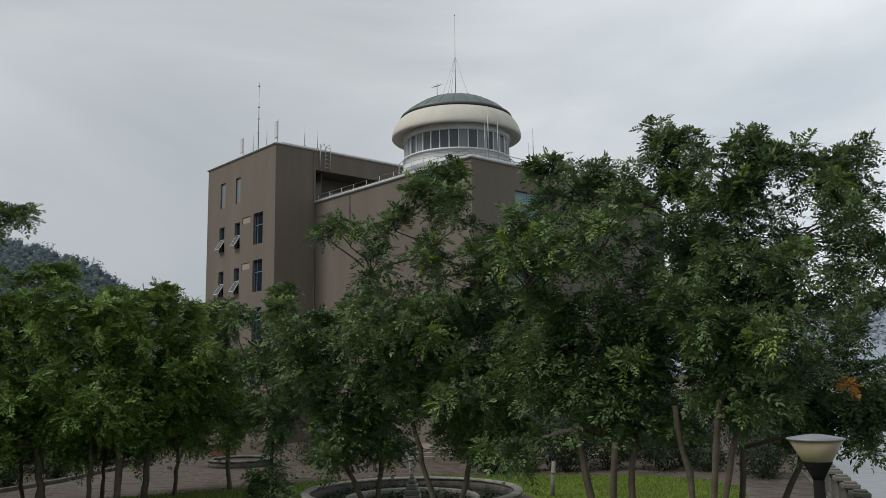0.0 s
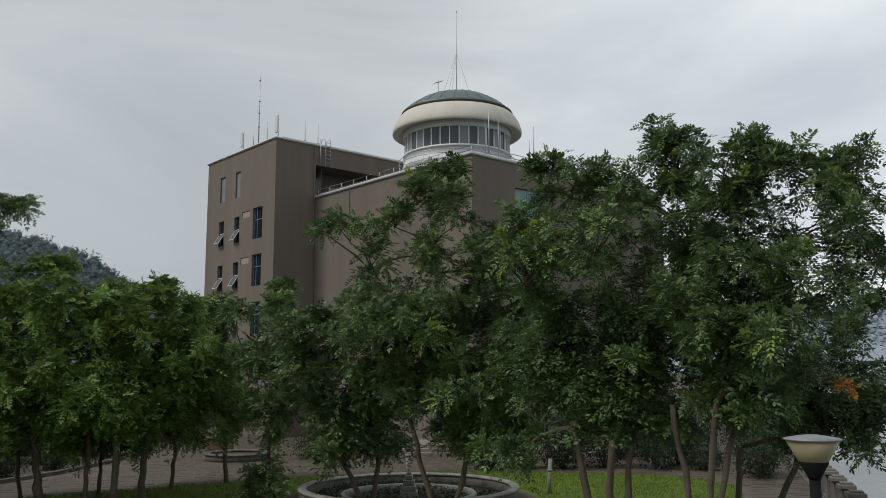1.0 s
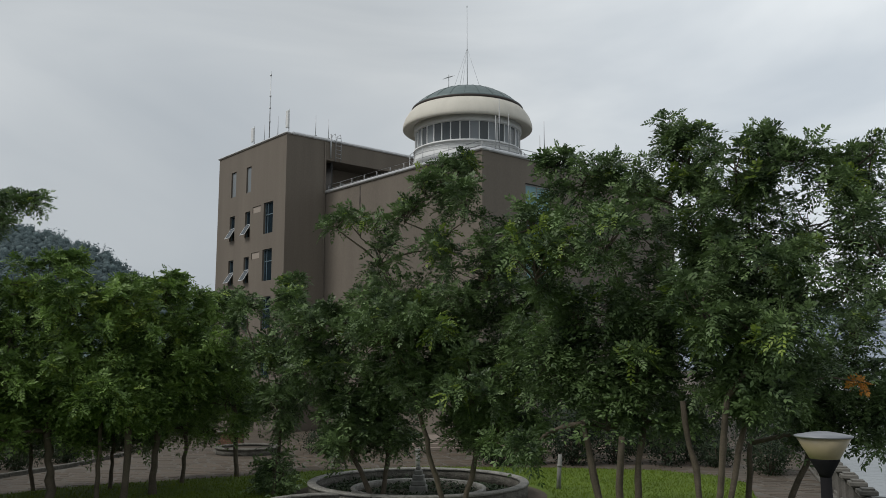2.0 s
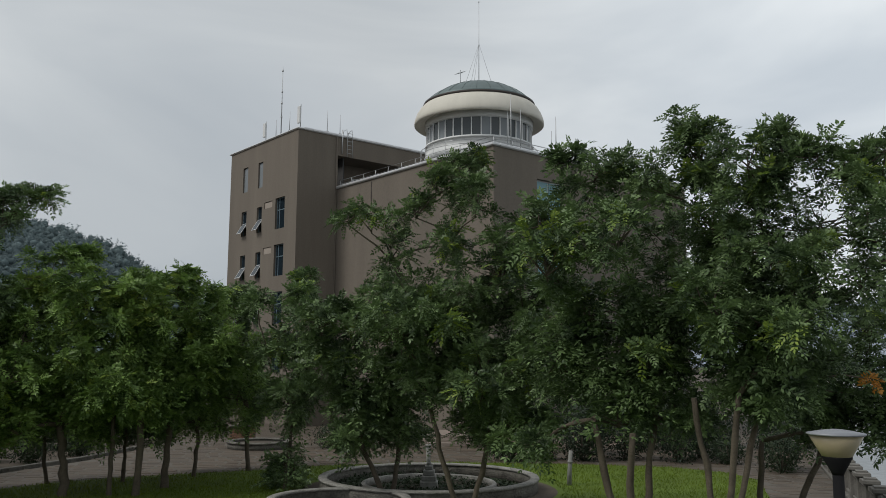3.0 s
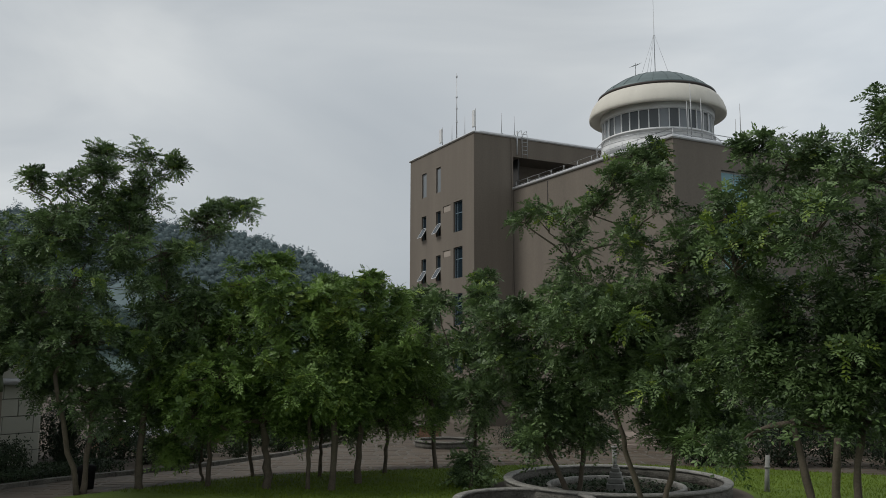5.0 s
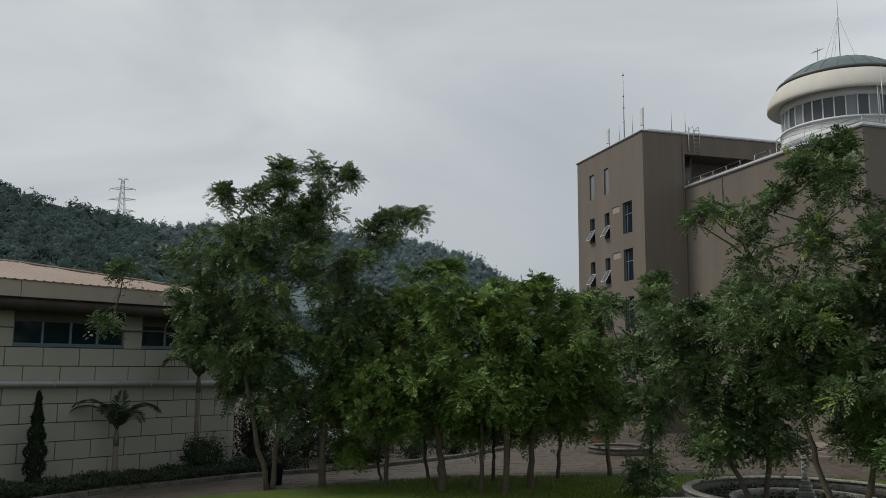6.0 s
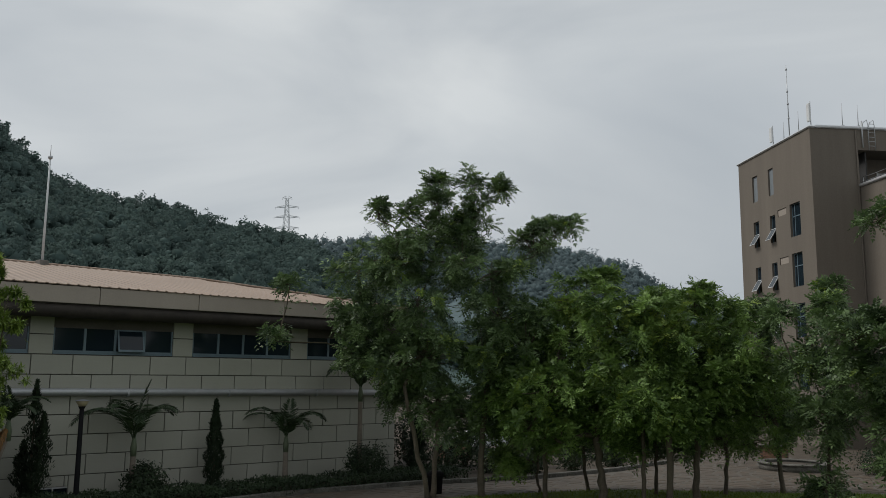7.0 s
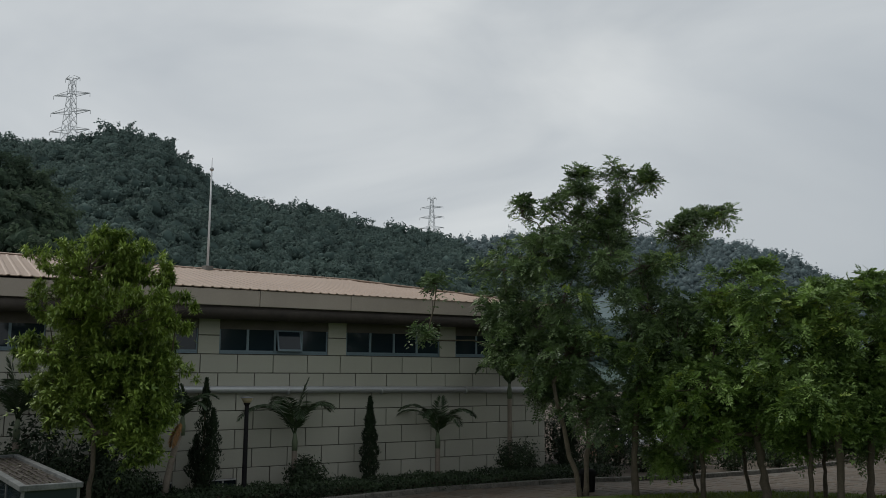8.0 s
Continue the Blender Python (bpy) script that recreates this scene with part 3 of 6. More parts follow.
    lad = bmesh.new()
    for y in (4.0, 4.45):
        tube(lad, [(0.15, y, 19.2), (0.15, y, 20.9), (0.05, y, 21.3), (-0.35, y, 21.25), (-0.5, y, 20.9)], 0.028, 6)
    for k in range(6):
        tube(lad, [(0.15, 4.0, 19.5 + 0.3 * k), (0.15, 4.45, 19.5 + 0.3 * k)], 0.02, 6)
    part("ladder", lad, M_STEEL, T, "galvanised roof ladder")
    # railing on the lower parapet
    rail = bmesh.new()
    for z in (0.35, 0.62):
        tube(rail, [(0.2, 3.42, ZL + z), (16.4, 3.42, ZL + z), (16.4, 21.8, ZL + z)], 0.025, 6)
    for k in range(12):
        tube(rail, [(0.2 + k * 1.47, 3.42, ZL + 0.1), (0.2 + k * 1.47, 3.42, ZL + 0.62)], 0.022, 6)
    for k in range(1, 12):
        tube(rail, [(16.4, 3.42 + k * 1.5, ZL + 0.1), (16.4, 3.42 + k * 1.5, ZL + 0.62)], 0.022, 6)
    part("railing", rail, M_STEEL, T, "thin galvanised roof railing")

    # the lookout and its dome
    cx, cy = 10.84, 7.31
    def at(bm):
        bmesh.ops.translate(bm, vec=(cx, cy, 0), verts=bm.verts)
        return bm
    part("drum_base", at(lathe(bmesh.new(), [(3.52, 16.2), (3.52, 17.3), (3.62, 17.35), (3.62, 17.5), (3.5, 17.55), (3.5, 18.2), (3.58, 18.2), (3.58, 18.3), (3.3, 18.3), (3.3, 16.2)], 64)), M_WHITE, T, "white curved plinth of the lookout")
    glazing = part("glazing", at(lathe(bmesh.new(), [(3.3, 18.27), (3.44, 18.27), (3.44, 18.31), (3.3, 18.31)], 36, True)), M_WHITE, T, "ring of lookout windows, some with pale blinds")
    pick = random.Random(3)
    for k in range(36):
        m = Matrix.Translation((cx, cy, 0)) @ Matrix.Rotation(2 * math.pi * (k + 0.5) / 36, 4, "Z")
        part("pane", boxed(3.385, 3.405, -0.29, 0.29, 18.31, 19.55, m=m), M_PALEGLASS if pick.random() < 0.5 else M_GREYGLASS, glazing)
    for k in range(36):
        a = 2 * math.pi * k / 36
        m = Matrix.Translation((cx, cy, 0)) @ Matrix.Rotation(a, 4, "Z")
        part("mullion", boxed(3.38, 3.48, -0.03, 0.03, 18.3, 19.55, m=m), M_WHITE, glazing)
    for z in (18.3, 19.5):
        part("rail", at(lathe(bmesh.new(), [(3.36, z), (3.46, z), (3.46, z + 0.06), (3.36, z + 0.06)], 36, True)), M_WHITE, glazing)
    # core added behind the panes, dark in colour for an unlit room
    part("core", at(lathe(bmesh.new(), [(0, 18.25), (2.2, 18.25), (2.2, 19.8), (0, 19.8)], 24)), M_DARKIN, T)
    part("head_ring", at(lathe(bmesh.new(), [(3.5, 19.52), (3.56, 19.55), (3.56, 19.95), (3.3, 19.95), (3.3, 19.52)], 64, True)), M_WHITE, T)
    part("canopy_band", at(lathe(bmesh.new(), [(3.4, 19.98), (3.9, 19.82), (4.2, 19.72), (4.27, 19.78), (4.28, 19.92), (4.24, 20.12), (4.12, 20.45), (3.92, 20.78), (3.7, 21.0), (3.5, 21.1), (3.2, 21.1), (3.2, 19.98)], 72, True)), M_CREAM, T, "cream rounded concrete canopy with stains")
    part("dome", at(lathe(bmesh.new(), [(3.3, 21.04), (3.58, 21.06), (3.66, 21.14), (3.66, 21.22), (3.5, 21.32), (3.3, 21.5), (2.9, 21.8), (2.4, 22.1), (1.8, 22.38), (1.1, 22.6), (0.5, 22.7), (0, 22.72)], 72)), M_ZINC, T, "weathered grey-green metal dome")
    # ring coloured dark for the shadow gap under the dome's edge
    part("edge_shadow_ring", at(lathe(bmesh.new(), [(3.45, 20.98), (3.69, 21.02), (3.72, 21.1), (3.69, 21.17), (3.45, 21.17)], 72, True)), M_GUTTER, T, "dark ring for the dome's lower edge and its shadow")
    for k in range(24):
        a = 2 * math.pi * k / 24
        pr = [(3.52, 21.32), (3.31, 21.51), (2.91, 21.81), (2.41, 22.11), (1.81, 22.39), (1.11, 22.61)]
        part("seam", tube(bmesh.new(), [(cx + r * math.cos(a), cy + r * math.sin(a), z) for r, z in pr], 0.012, 4), M_ZINC, T)
    # balcony rail round the drum and a vertical pipe
    rr = bmesh.new()
    for z in (17.95, 17.7):
        tube(rr, [(cx + 3.85 * math.cos(a), cy + 3.85 * math.sin(a), z) for a in np.linspace(0, 2 * math.pi, 49)], 0.022, 5, False)
    for a in np.linspace(0, 2 * math.pi, 25)[:-1]:
        tube(rr, [(cx + 3.85 * math.cos(a), cy + 3.85 * math.sin(a), 16.2), (cx + 3.85 * math.cos(a), cy + 3.85 * math.sin(a), 17.95)], 0.02, 5)
    part("ring_railing", rr, M_STEEL, T)
    return T, Matrix.Translation((-11.51, 57.87, 0)) @ Matrix.Rotation(radians(-48.92), 4, "Z")


TOWER, TOWER_M = build_tower()


def rod_antenna(label, x, y, z, height, r, name="antenna", kind="rod"):
    p = TOWER_M @ Vector((x, y, z))
    e = thing(name, label, "antenna", p, radians(-48.92), "roof antennas")
    if kind == "panel":
        part("mast", tube(bmesh.new(), [(0, 0, 0), (0, 0, height + 0.15)], 0.035, 6), M_STEEL, e)
        part("panel", boxed(-0.17, 0.17, -0.2, -0.06, 0.25, height, 0.03), M_WHITE, e, "white cellular panel")
    else:
        part("mast", tube(bmesh.new(), [(0, 0, 0), (0, 0, height * 0.5), (0, 0, height)], [r, r * 0.8, r * 0.45], 6), M_STEEL, e)
        part("foot", boxed(-0.08, 0.08, -0.08, 0.08, -0.05, 0.08), M_STEEL, e)
    if kind == "whip":
        for f in (0.25, 0.45, 0.62, 0.93):
            part("collar", tube(bmesh.new(), [(0.0, 0, height * f), (0.0, 0, height * f + 0.12)], r * 1.6, 6), M_STEEL, e)
    return e


rod_antenna("white cellular panel antenna on the roof edge", -5.3, 0.25, 20.85, 1.35, 0.03, kind="panel")
rod_antenna("white cellular panel antenna on the roof corner", -0.2, 0.25, 20.85, 1.5, 0.03, kind="panel")
rod_antenna("tall thin whip antenna on the roof edge", -3.0, 0.25, 20.85, 5.2, 0.045, kind="whip")
for x, y, h in ((-3.75, 0.25, 1.3), (-1.75, 0.25, 1.5), (-0.1, 2.4, 1.6), (-0.1, 3.5, 1.5)):
    rod_antenna("short thin steel rod antenna on the roof edge", x, y, 20.85, h, 0.03)
rod_antenna("slim steel rod antenna on the lower parapet", 16.3, 8.8, 16.95, 2.6, 0.035)
rod_antenna("slim steel rod antenna on the lower parapet", 16.3, 8.4, 16.95, 1.6, 0.03)
rod_antenna("slim steel rod antenna on the lower parapet", 16.2, 5.0, 16.95, 3.3, 0.04)
rod_antenna("slim steel rod antenna on the lower parapet", 16.2, 5.8, 16.95, 2.5, 0.035)
rod_antenna("slim steel rod antenna on the lower parapet", 16.2, 4.7, 16.95, 2.2, 0.03)


def dome_mast():
    p = TOWER_M @ Vector((10.84, 7.31, 22.68))
    e = thing("mast", "tall guyed radio mast on the dome", "mast", p)
    part("pole", tube(bmesh.new(), [(0, 0, 0), (0, 0, 2.9), (0, 0, 5.8)], [0.028, 0.02, 0.012], 8), M_STEEL, e)
    for a in (10, 130, 250, 190):
        c, s = math.cos(radians(a)), math.sin(radians(a))
        part("guy_wire", tube(bmesh.new(), [(0, 0, 2.85), (0.95 * c, 0.95 * s, -0.1)], 0.009, 5), M_STEEL, e)
    part("finial", tube(bmesh.new(), [(0, 0, 5.75), (0, 0, 5.85)], 0.035, 8), M_STEEL, e)
    q = TOWER_M @ Vector((10.0, 6.4, 22.45))
    y = thing("television_aerial", "small multi-rod television aerial on the dome", "aerial", q, radians(35))
    part("pole", tube(bmesh.new(), [(0, 0, -0.05), (0, 0, 1.25)], 0.025, 6), M_STEEL, y)
    part("boom", tube(bmesh.new(), [(-0.3, 0, 0.95), (0.3, 0, 1.2)], 0.018, 6), M_STEEL, y)
    for k in range(5):
        x, z = -0.28 + 0.14 * k, 0.96 + 0.058 * k
        part("rod", tube(bmesh.new(), [(x, -0.28, z), (x, 0.28, z)], 0.012, 5), M_STEEL, y)


dome_mast()


# ---------------------------------------------------------------- the hall with the tan metal roof
HALL_M = Matrix.Translation((-29.94, 8.02, 0)) @ Matrix.Rotation(radians(75), 4, "Z")
HALL_W = [(8.44 + 5.01 * k, 12.66 + 5.01 * k) for k in range(-7, 3)]


def build_hall():
    H = thing("hall", "long cream block hall with a tan ribbed metal roof", "building", (-29.94, 8.02, 0), radians(75))
    x0, x1 = -30.0, 23.06
    wins = [(a, b, 4.98, 5.82) for a, b in HALL_W]
    small = [(5.8, 6.97, 0.05, 0.45), (8.3, 9.25, 0.05, 0.45)]
    holes = [(a - x0, b - x0, c, d) for a, b, c, d in wins + small]
    bm = holed_wall(bmesh.new(), x1 - x0, -0.3, 6.6, 0.3, holes)
    bmesh.ops.translate(bm, vec=(x0, 0.06, 0), verts=bm.verts)
    wall = part("wall", bm, M_JOINT, H, "joint bed behind the facing blocks")
    part("wall", boxed(x1 - 0.3, x1, 0.36, 20, -0.3, 6.6), M_BLOCK, H)
    part("wall", boxed(x0, x0 + 0.3, 0.36, 20, -0.3, 6.6), M_BLOCK, H)
    part("wall", boxed(x0, x1, 20, 20.3, -0.3, 6.6), M_BLOCK, H)
    # inner partition, floor and ceiling added, coloured dark as an unlit hall
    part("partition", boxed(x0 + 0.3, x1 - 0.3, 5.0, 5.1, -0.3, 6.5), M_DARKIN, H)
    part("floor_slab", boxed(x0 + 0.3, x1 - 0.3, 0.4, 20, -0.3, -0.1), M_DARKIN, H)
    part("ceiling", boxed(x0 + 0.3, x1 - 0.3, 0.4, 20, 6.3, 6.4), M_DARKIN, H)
    # windows under the eave
    for gi, (a, b, c, d) in enumerate(wins):
        w = part("window", boxed(a, b, 0.0, 0.36, c - 0.06, c - 0.004), M_BLUEFRAME, H, "strip window with blue-grey frames")
        n = 4
        step = (b - a) / n
        for k in range(n + 1):
            x = a + k * step
            part("frame", boxed(x - 0.045 if k else a, x + 0.045 if k < n else b, 0.05, 0.13, c, d), M_BLUEFRAME, w)
        part("frame", boxed(a, b, 0.055, 0.125, c, c + 0.07), M_BLUEFRAME, w)
        for k in range(n):
            if gi == 7 and k == 2:
                m = Matrix.Translation((0, 0.06, d)) @ Matrix.Rotation(radians(-16), 4, "X")
                sash = part("sash", boxed(a + k * step + 0.05, a + (k + 1) * step - 0.05, -0.02, 0.02, c - d + 0.02, 0, m=m), M_BLUEFRAME, w, "sash tilted open")
                part("pane", boxed(a + k * step + 0.11, a + (k + 1) * step - 0.11, -0.028, -0.022, c - d + 0.1, -0.06, m=m), M_GLASS, sash)
            else:
                part("pane", boxed(a + k * step + 0.045, a + (k + 1) * step - 0.045, 0.085, 0.1, c + 0.07, d), M_GLASS, w)
    for a, b, c, d in small:
        w = part("window", boxed(a, b, 0.1, 0.14, c, d), M_GLASS, H, "small basement window")
        part("frame", boxed(a, b, 0.02, 0.1, d - 0.05, d), M_FRAME, w)
        part("frame", boxed((a + b) / 2 - 0.02, (a + b) / 2 + 0.02, 0.02, 0.1, c, d - 0.05), M_FRAME, w)
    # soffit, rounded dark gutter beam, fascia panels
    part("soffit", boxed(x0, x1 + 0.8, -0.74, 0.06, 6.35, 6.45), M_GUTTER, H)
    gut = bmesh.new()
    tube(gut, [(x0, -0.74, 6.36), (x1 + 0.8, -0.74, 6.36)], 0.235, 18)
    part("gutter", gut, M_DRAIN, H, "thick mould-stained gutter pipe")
    # dark board paints the recess shade between fascia and pipe
    part("recess_shade_board", boxed(x0, x1 + 0.8, -0.84, -0.76, 6.4, 6.62), M_GUTTER, H, "board coloured dark as the shaded recess above the pipe")
    xx = x0
    while xx < x1 + 0.8:
        part("fascia_panel", boxed(xx, min(xx + 3.6, x1 + 0.9) - 0.02, -0.96, -0.85, 6.61, 7.19, 0.01), M_FASCIA, H)
        xx += 3.6
    part("fascia_panel", boxed(x1 + 0.8, x1 + 0.9, -0.78, 20.5, 6.4, 7.14), M_FASCIA, H)
    # drain pipe along the wall
    pipe = part("drain_pipe", tube(bmesh.new(), [(x0, -0.16, 3.75), (8.0, -0.16, 3.63), (x1 + 0.1, -0.16, 3.53)], 0.13, 14), M_STEEL, H, "long grey horizontal drain pipe")
    for k in range(14):
        x = x0 + 2 + k * 3.9
        z = 3.75 - (x - x0) * 0.0042
        part("bracket", tube(bmesh.new(), [(x, -0.16, z), (x + 0.07, -0.16, z)], 0.15, 14), M_STEEL, pipe)
        part("bracket", boxed(x, x + 0.05, -0.16, 0.0, z - 0.03, z + 0.03), M_STEEL, pipe)
    # ribbed hip roof
    e0, e1, ridge0, ridge1, yb, yr, yt = x0 - 1, x1 + 1.1, x0 + 9, 17.4, -1.0, 9.0, 21.0
    zb, zr = 7.2, 9.12
    def roof_z(x, y):
        # eave and ridge fall slightly towards the garden end
        f = min((y - yb) / (yr - yb), (yt - y) / (yt - yr), (e1 - x) / (e1 - ridge1))
        low, high = zb + 0.08 - 0.0055 * (x - 1), zr + 0.01 - 0.0125 * (x - 1.5)
        return low + (high - low) * max(0.0, min(1.0, f))
    verts, faces = [], []
    pitch = 0.34
    n = int((e1 - e0) / pitch)
    cols = []
    for i in range(n + 1):
        x = e0 + i * pitch
        for dx, up in ((0, 0.0), (0.04, 0.024), (0.10, 0.024), (0.14, 0.0)):
            if x + dx <= e1:
                cols.append((x + dx, up))
    ys = [yb + (yr - yb) * j / 6 for j in range(7)] + [yr + (yt - yr) * j / 3 for j in range(1, 4)]
    for x, up in cols:
        for y in ys:
            verts.append((x, y, roof_z(x, y) + up))
    k = len(ys)
    for i in range(len(cols) - 1):
        for j in range(k - 1):
            p = i * k + j
            faces.append((p, p + k, p + k + 1, p + 1))
    roof = raw("roof", verts, faces, M_ROOF, H)
    tagged(roof, "tan ribbed metal sheet roof")
    so = roof.modifiers.new("thickness", "SOLIDIFY")
    so.thickness, so.offset = 0.03, -1
    part("ridge_cap", tube(bmesh.new(), [(ridge0, yr, roof_z(ridge0, yr) + 0.03), (ridge1, yr, roof_z(ridge1, yr) + 0.03), (e1 - 0.5, yb + 0.74, roof_z(e1 - 0.5, yb + 0.74) + 0.03)], 0.055, 6), M_ROOF, H)
    return H, wall


HALL, HALL_WALL = build_hall()


def lightning_mast():
    p = polar(60.75, 40.9, 8.9)
    e = thing("lightning_mast", "thin white lightning mast on the hall roof", "mast", p)
    part("pole", tube(bmesh.new(), [(0, 0, 0), (0, 0, 2.6), (0, 0, 4.8)], [0.06, 0.046, 0.034], 8), M_PYLON, e)
    part("finial", lathe(bmesh.new(), [(0, 4.78), (0.1, 4.85), (0.1, 4.95), (0, 5.0)], 10), M_STEEL, e)
    part("spike", tube(bmesh.new(), [(0, 0, 4.98), (0, 0, 5.45)], 0.015, 5), M_STEEL, e)
    part("foot", boxed(-0.2, 0.2, -0.2, 0.2, -0.2, 0.25, 0.02), M_CONC, e)


lightning_mast()


def pylon(az, d, zb, h, rz, label):
    e = thing("transmission_tower", label, "pylon", polar(az, d, zb), rz, "pylons on the hills")
    def w(f):
        return h * (0.06 * (1 - f) ** 1.2 + 0.026)
    bm = bmesh.new()
    lv = [i / 9 for i in range(10)]
    cs = ((1, 1), (1, -1), (-1, -1), (-1, 1))
    r = 0.0045 * h
    for sx, sy in cs:
        tube(bm, [(sx * w(f), sy * w(f), f * h) for f in lv], r, 4)
    for a, b in zip(lv, lv[1:]):
        for (ax, ay), (bx, by) in zip(cs, cs[1:] + cs[:1]):
            tube(bm, [(ax * w(a), ay * w(a), a * h), (bx * w(b), by * w(b), b * h)], r * 0.7, 4)
            tube(bm, [(bx * w(a), by * w(a), a * h), (ax * w(b), ay * w(b), b * h)], r * 0.7, 4)
    part("lattice", bm, M_PYLON, e, "grey steel lattice")
    for f, span in ((0.34, 0.27), (0.57, 0.27), (0.785, 0.25), (0.985, 0.1)):
        for s in (-1, 1):
            arm = bmesh.new()
            tip = (s * span * h, 0, f * h + 0.015 * h)
            for y in (-w(f), w(f)):
                tube(arm, [(s * w(f), y, f * h), tip], r, 4)
                tube(arm, [(s * w(f), y, f * h + 0.045 * h), tip], r * 0.8, 4)
            tube(arm, [tip, (s * span * h, 0, f * h - 0.03 * h)], r * 0.8, 4)
            part("crossarm", arm, M_PYLON, e)


pylon(69.6, 430, 103, 40, radians(32), "steel lattice pylon on the near hilltop")
pylon(45.9, 890, 138, 50, radians(30), "steel lattice pylon on the far ridge")


# ---------------------------------------------------------------- trees
LEAVES = {1: M_LEAF1, 2: M_LEAF2, 3: M_LEAF3}


def compound_leaves(o, d, n, rg, length, pairs, leaflet, width):
    """Pinnate leaves: pairs of leaflets along a stalk, and one at its end."""
    out = []
    side = unit(np.cross(n, d))
    N = len(o)
    L = length * rg.uniform(0.7, 1.25, (N, 1))
    for j in range(pairs):
        f = 0.25 + 0.7 * j / max(1, pairs - 1)
        base = o + d * L * f - np.array([0, 0, 0.34]) * L * f * f
        for s in (-1, 1):
            dirn = unit(d * 0.62 + s * side * 0.85 + rg.normal(size=(N, 3)) * 0.14 - np.array([0, 0, 0.22]))
            nn = unit(n + rg.normal(size=(N, 3)) * 0.25)
            out.append(leaf_array(base, dirn, nn, leaflet * L / length * (1.0 - 0.25 * abs(f - 0.5)), width * L / length))
    base = o + d * L - np.array([0, 0, 0.34]) * L
    out.append(leaf_array(base, unit(d - np.array([0, 0, 0.45])), n, leaflet * L / length, width * L / length))
    return join(out)


def whorl_leaves(o, d, n, rg, length, count, width):
    """Single long leaves that hang in a rosette at a twig's end."""
    out = []
    for j in range(count):
        a = 2 * math.pi * j / count
        ref = unit(np.cross(d, np.array([0.31, 0.87, 0.38])))
        b = np.cross(d, ref)
        dirn = unit(d * 0.35 + ref * math.cos(a) + b * math.sin(a) + rg.normal(size=o.shape) * 0.2 - np.array([0, 0, 0.2]))
        nn = unit(np.cross(dirn, np.cross(np.array([0.0, 0.0, 1.0]), dirn) + 1e-3))
        out.append(leaf_array(o, dirn, nn, length * rg.uniform(0.7, 1.2, len(o)), width))
    return join(out)


def build_tree(bx, by, kind, trunk_r, stems, lobes, seed, density=1.0):
    """A tapered trunk that divides into limbs, one for each lobe of the crown, with twigs that carry the leaves."""
    rg = np.random.default_rng(seed)
    view = math.atan2(-bx, by)
    label = {1: "tree with pinnate deep green leaves and slender trunk", 2: "broad tree with fresh green feathery leaves", 3: "dense tree with drooping yellow-green leaves"}[kind]
    T = thing("tree", label, "tree", (bx, by, 0), view, "trees in the garden")
    zs = [l[1] for l in lobes]
    us = [l[0] for l in lobes]
    ztop, zlow = max(zs), min(zs)
    fork = max(1.1, min(zlow + 0.2, ztop * 0.36)) if stems else max(1.6, min(sorted(zs)[0], ztop * 0.45))
    mean_u = sum(us) / len(us)
    half = (max(us) - min(us)) / 2 + 0.5
    wood = bmesh.new()
    starts = []
    n_st = max(1, stems)
    for s in range(n_st):
        a = 2 * math.pi * s / n_st + rg.uniform(0, 1)
        off = 0.0 if n_st == 1 else 0.09
        b0 = Vector((off * math.cos(a), off * math.sin(a), -0.15))
        lean = mean_u * 0.25
        top = Vector((lean + (0.85 * math.cos(a) if n_st > 1 else rg.normal() * 0.12), 0.7 * math.sin(a) if n_st > 1 else rg.normal() * 0.12, fork + rg.uniform(0, 0.4)))
        r = 0.78 * trunk_r / n_st ** 0.4
        mid = b0.lerp(top, 0.5) + Vector((rg.normal() * 0.06, rg.normal() * 0.06, 0))
        path, rad = [b0], [r * 1.5]
        for k in range(1, 8):
            g = k / 8
            w = b0.lerp(mid, g * 2) if g < 0.5 else mid.lerp(top, g * 2 - 1)
            path.append(w + Vector((rg.normal() * 0.022, rg.normal() * 0.022, 0)))
            rad.append(r * (1.08 - 0.28 * g) * (1 + 0.08 * rg.normal()))
        tube(wood, path + [top], rad + [r * 0.8], 9)
        starts.append((top, r * 0.8))
    O, D, K = [], [], []
    order = sorted(range(len(lobes)), key=lambda i: lobes[i][1])
    tips = []
    for i in order:
        u, z, ru, rz = lobes[i]
        grow = 1.0 if kind == 3 else 0.9
        ru, rz = ru * grow, rz * grow
        v = rg.normal() * 0.35 * min(half, 2.2) * (0.4 if z > ztop - 1.2 else 1.0)
        rv = max(ru, rz) * 1.15
        if z < ztop * 0.5:
            v += 0.6
        c = Vector((u, v, z))
        cand = starts + [(p, r) for p, r in tips if p.z < z - 0.6]
        st, r0 = min(cand, key=lambda q: (q[0] - c).length + (0 if q[0].z < z else 3))
        low = c - Vector((0, 0, rz * 0.5))
        b = st.lerp(low, 0.5) + Vector((rg.normal() * 0.12, rg.normal() * 0.12, (low - st).length * 0.10))
        r1 = max(0.02, min(r0 * 0.72, 0.025 + 0.035 * max(ru, rz)))
        tube(wood, [st, st.lerp(b, 0.55) + Vector((0, 0, 0.05)), b, low, c + Vector((0, 0, rz * 0.35))], [min(r0, r1 * 1.7), r1 * 1.4, r1 * 1.15, r1 * 0.8, r1 * 0.35], 7)
        tips.append((low, r1))
        along = [np.array(st.lerp(b, 0.85))] + [np.array(b.lerp(low, g)) for g in (0.3, 0.75)] if z > ztop * 0.4 and ru > 0.6 else []
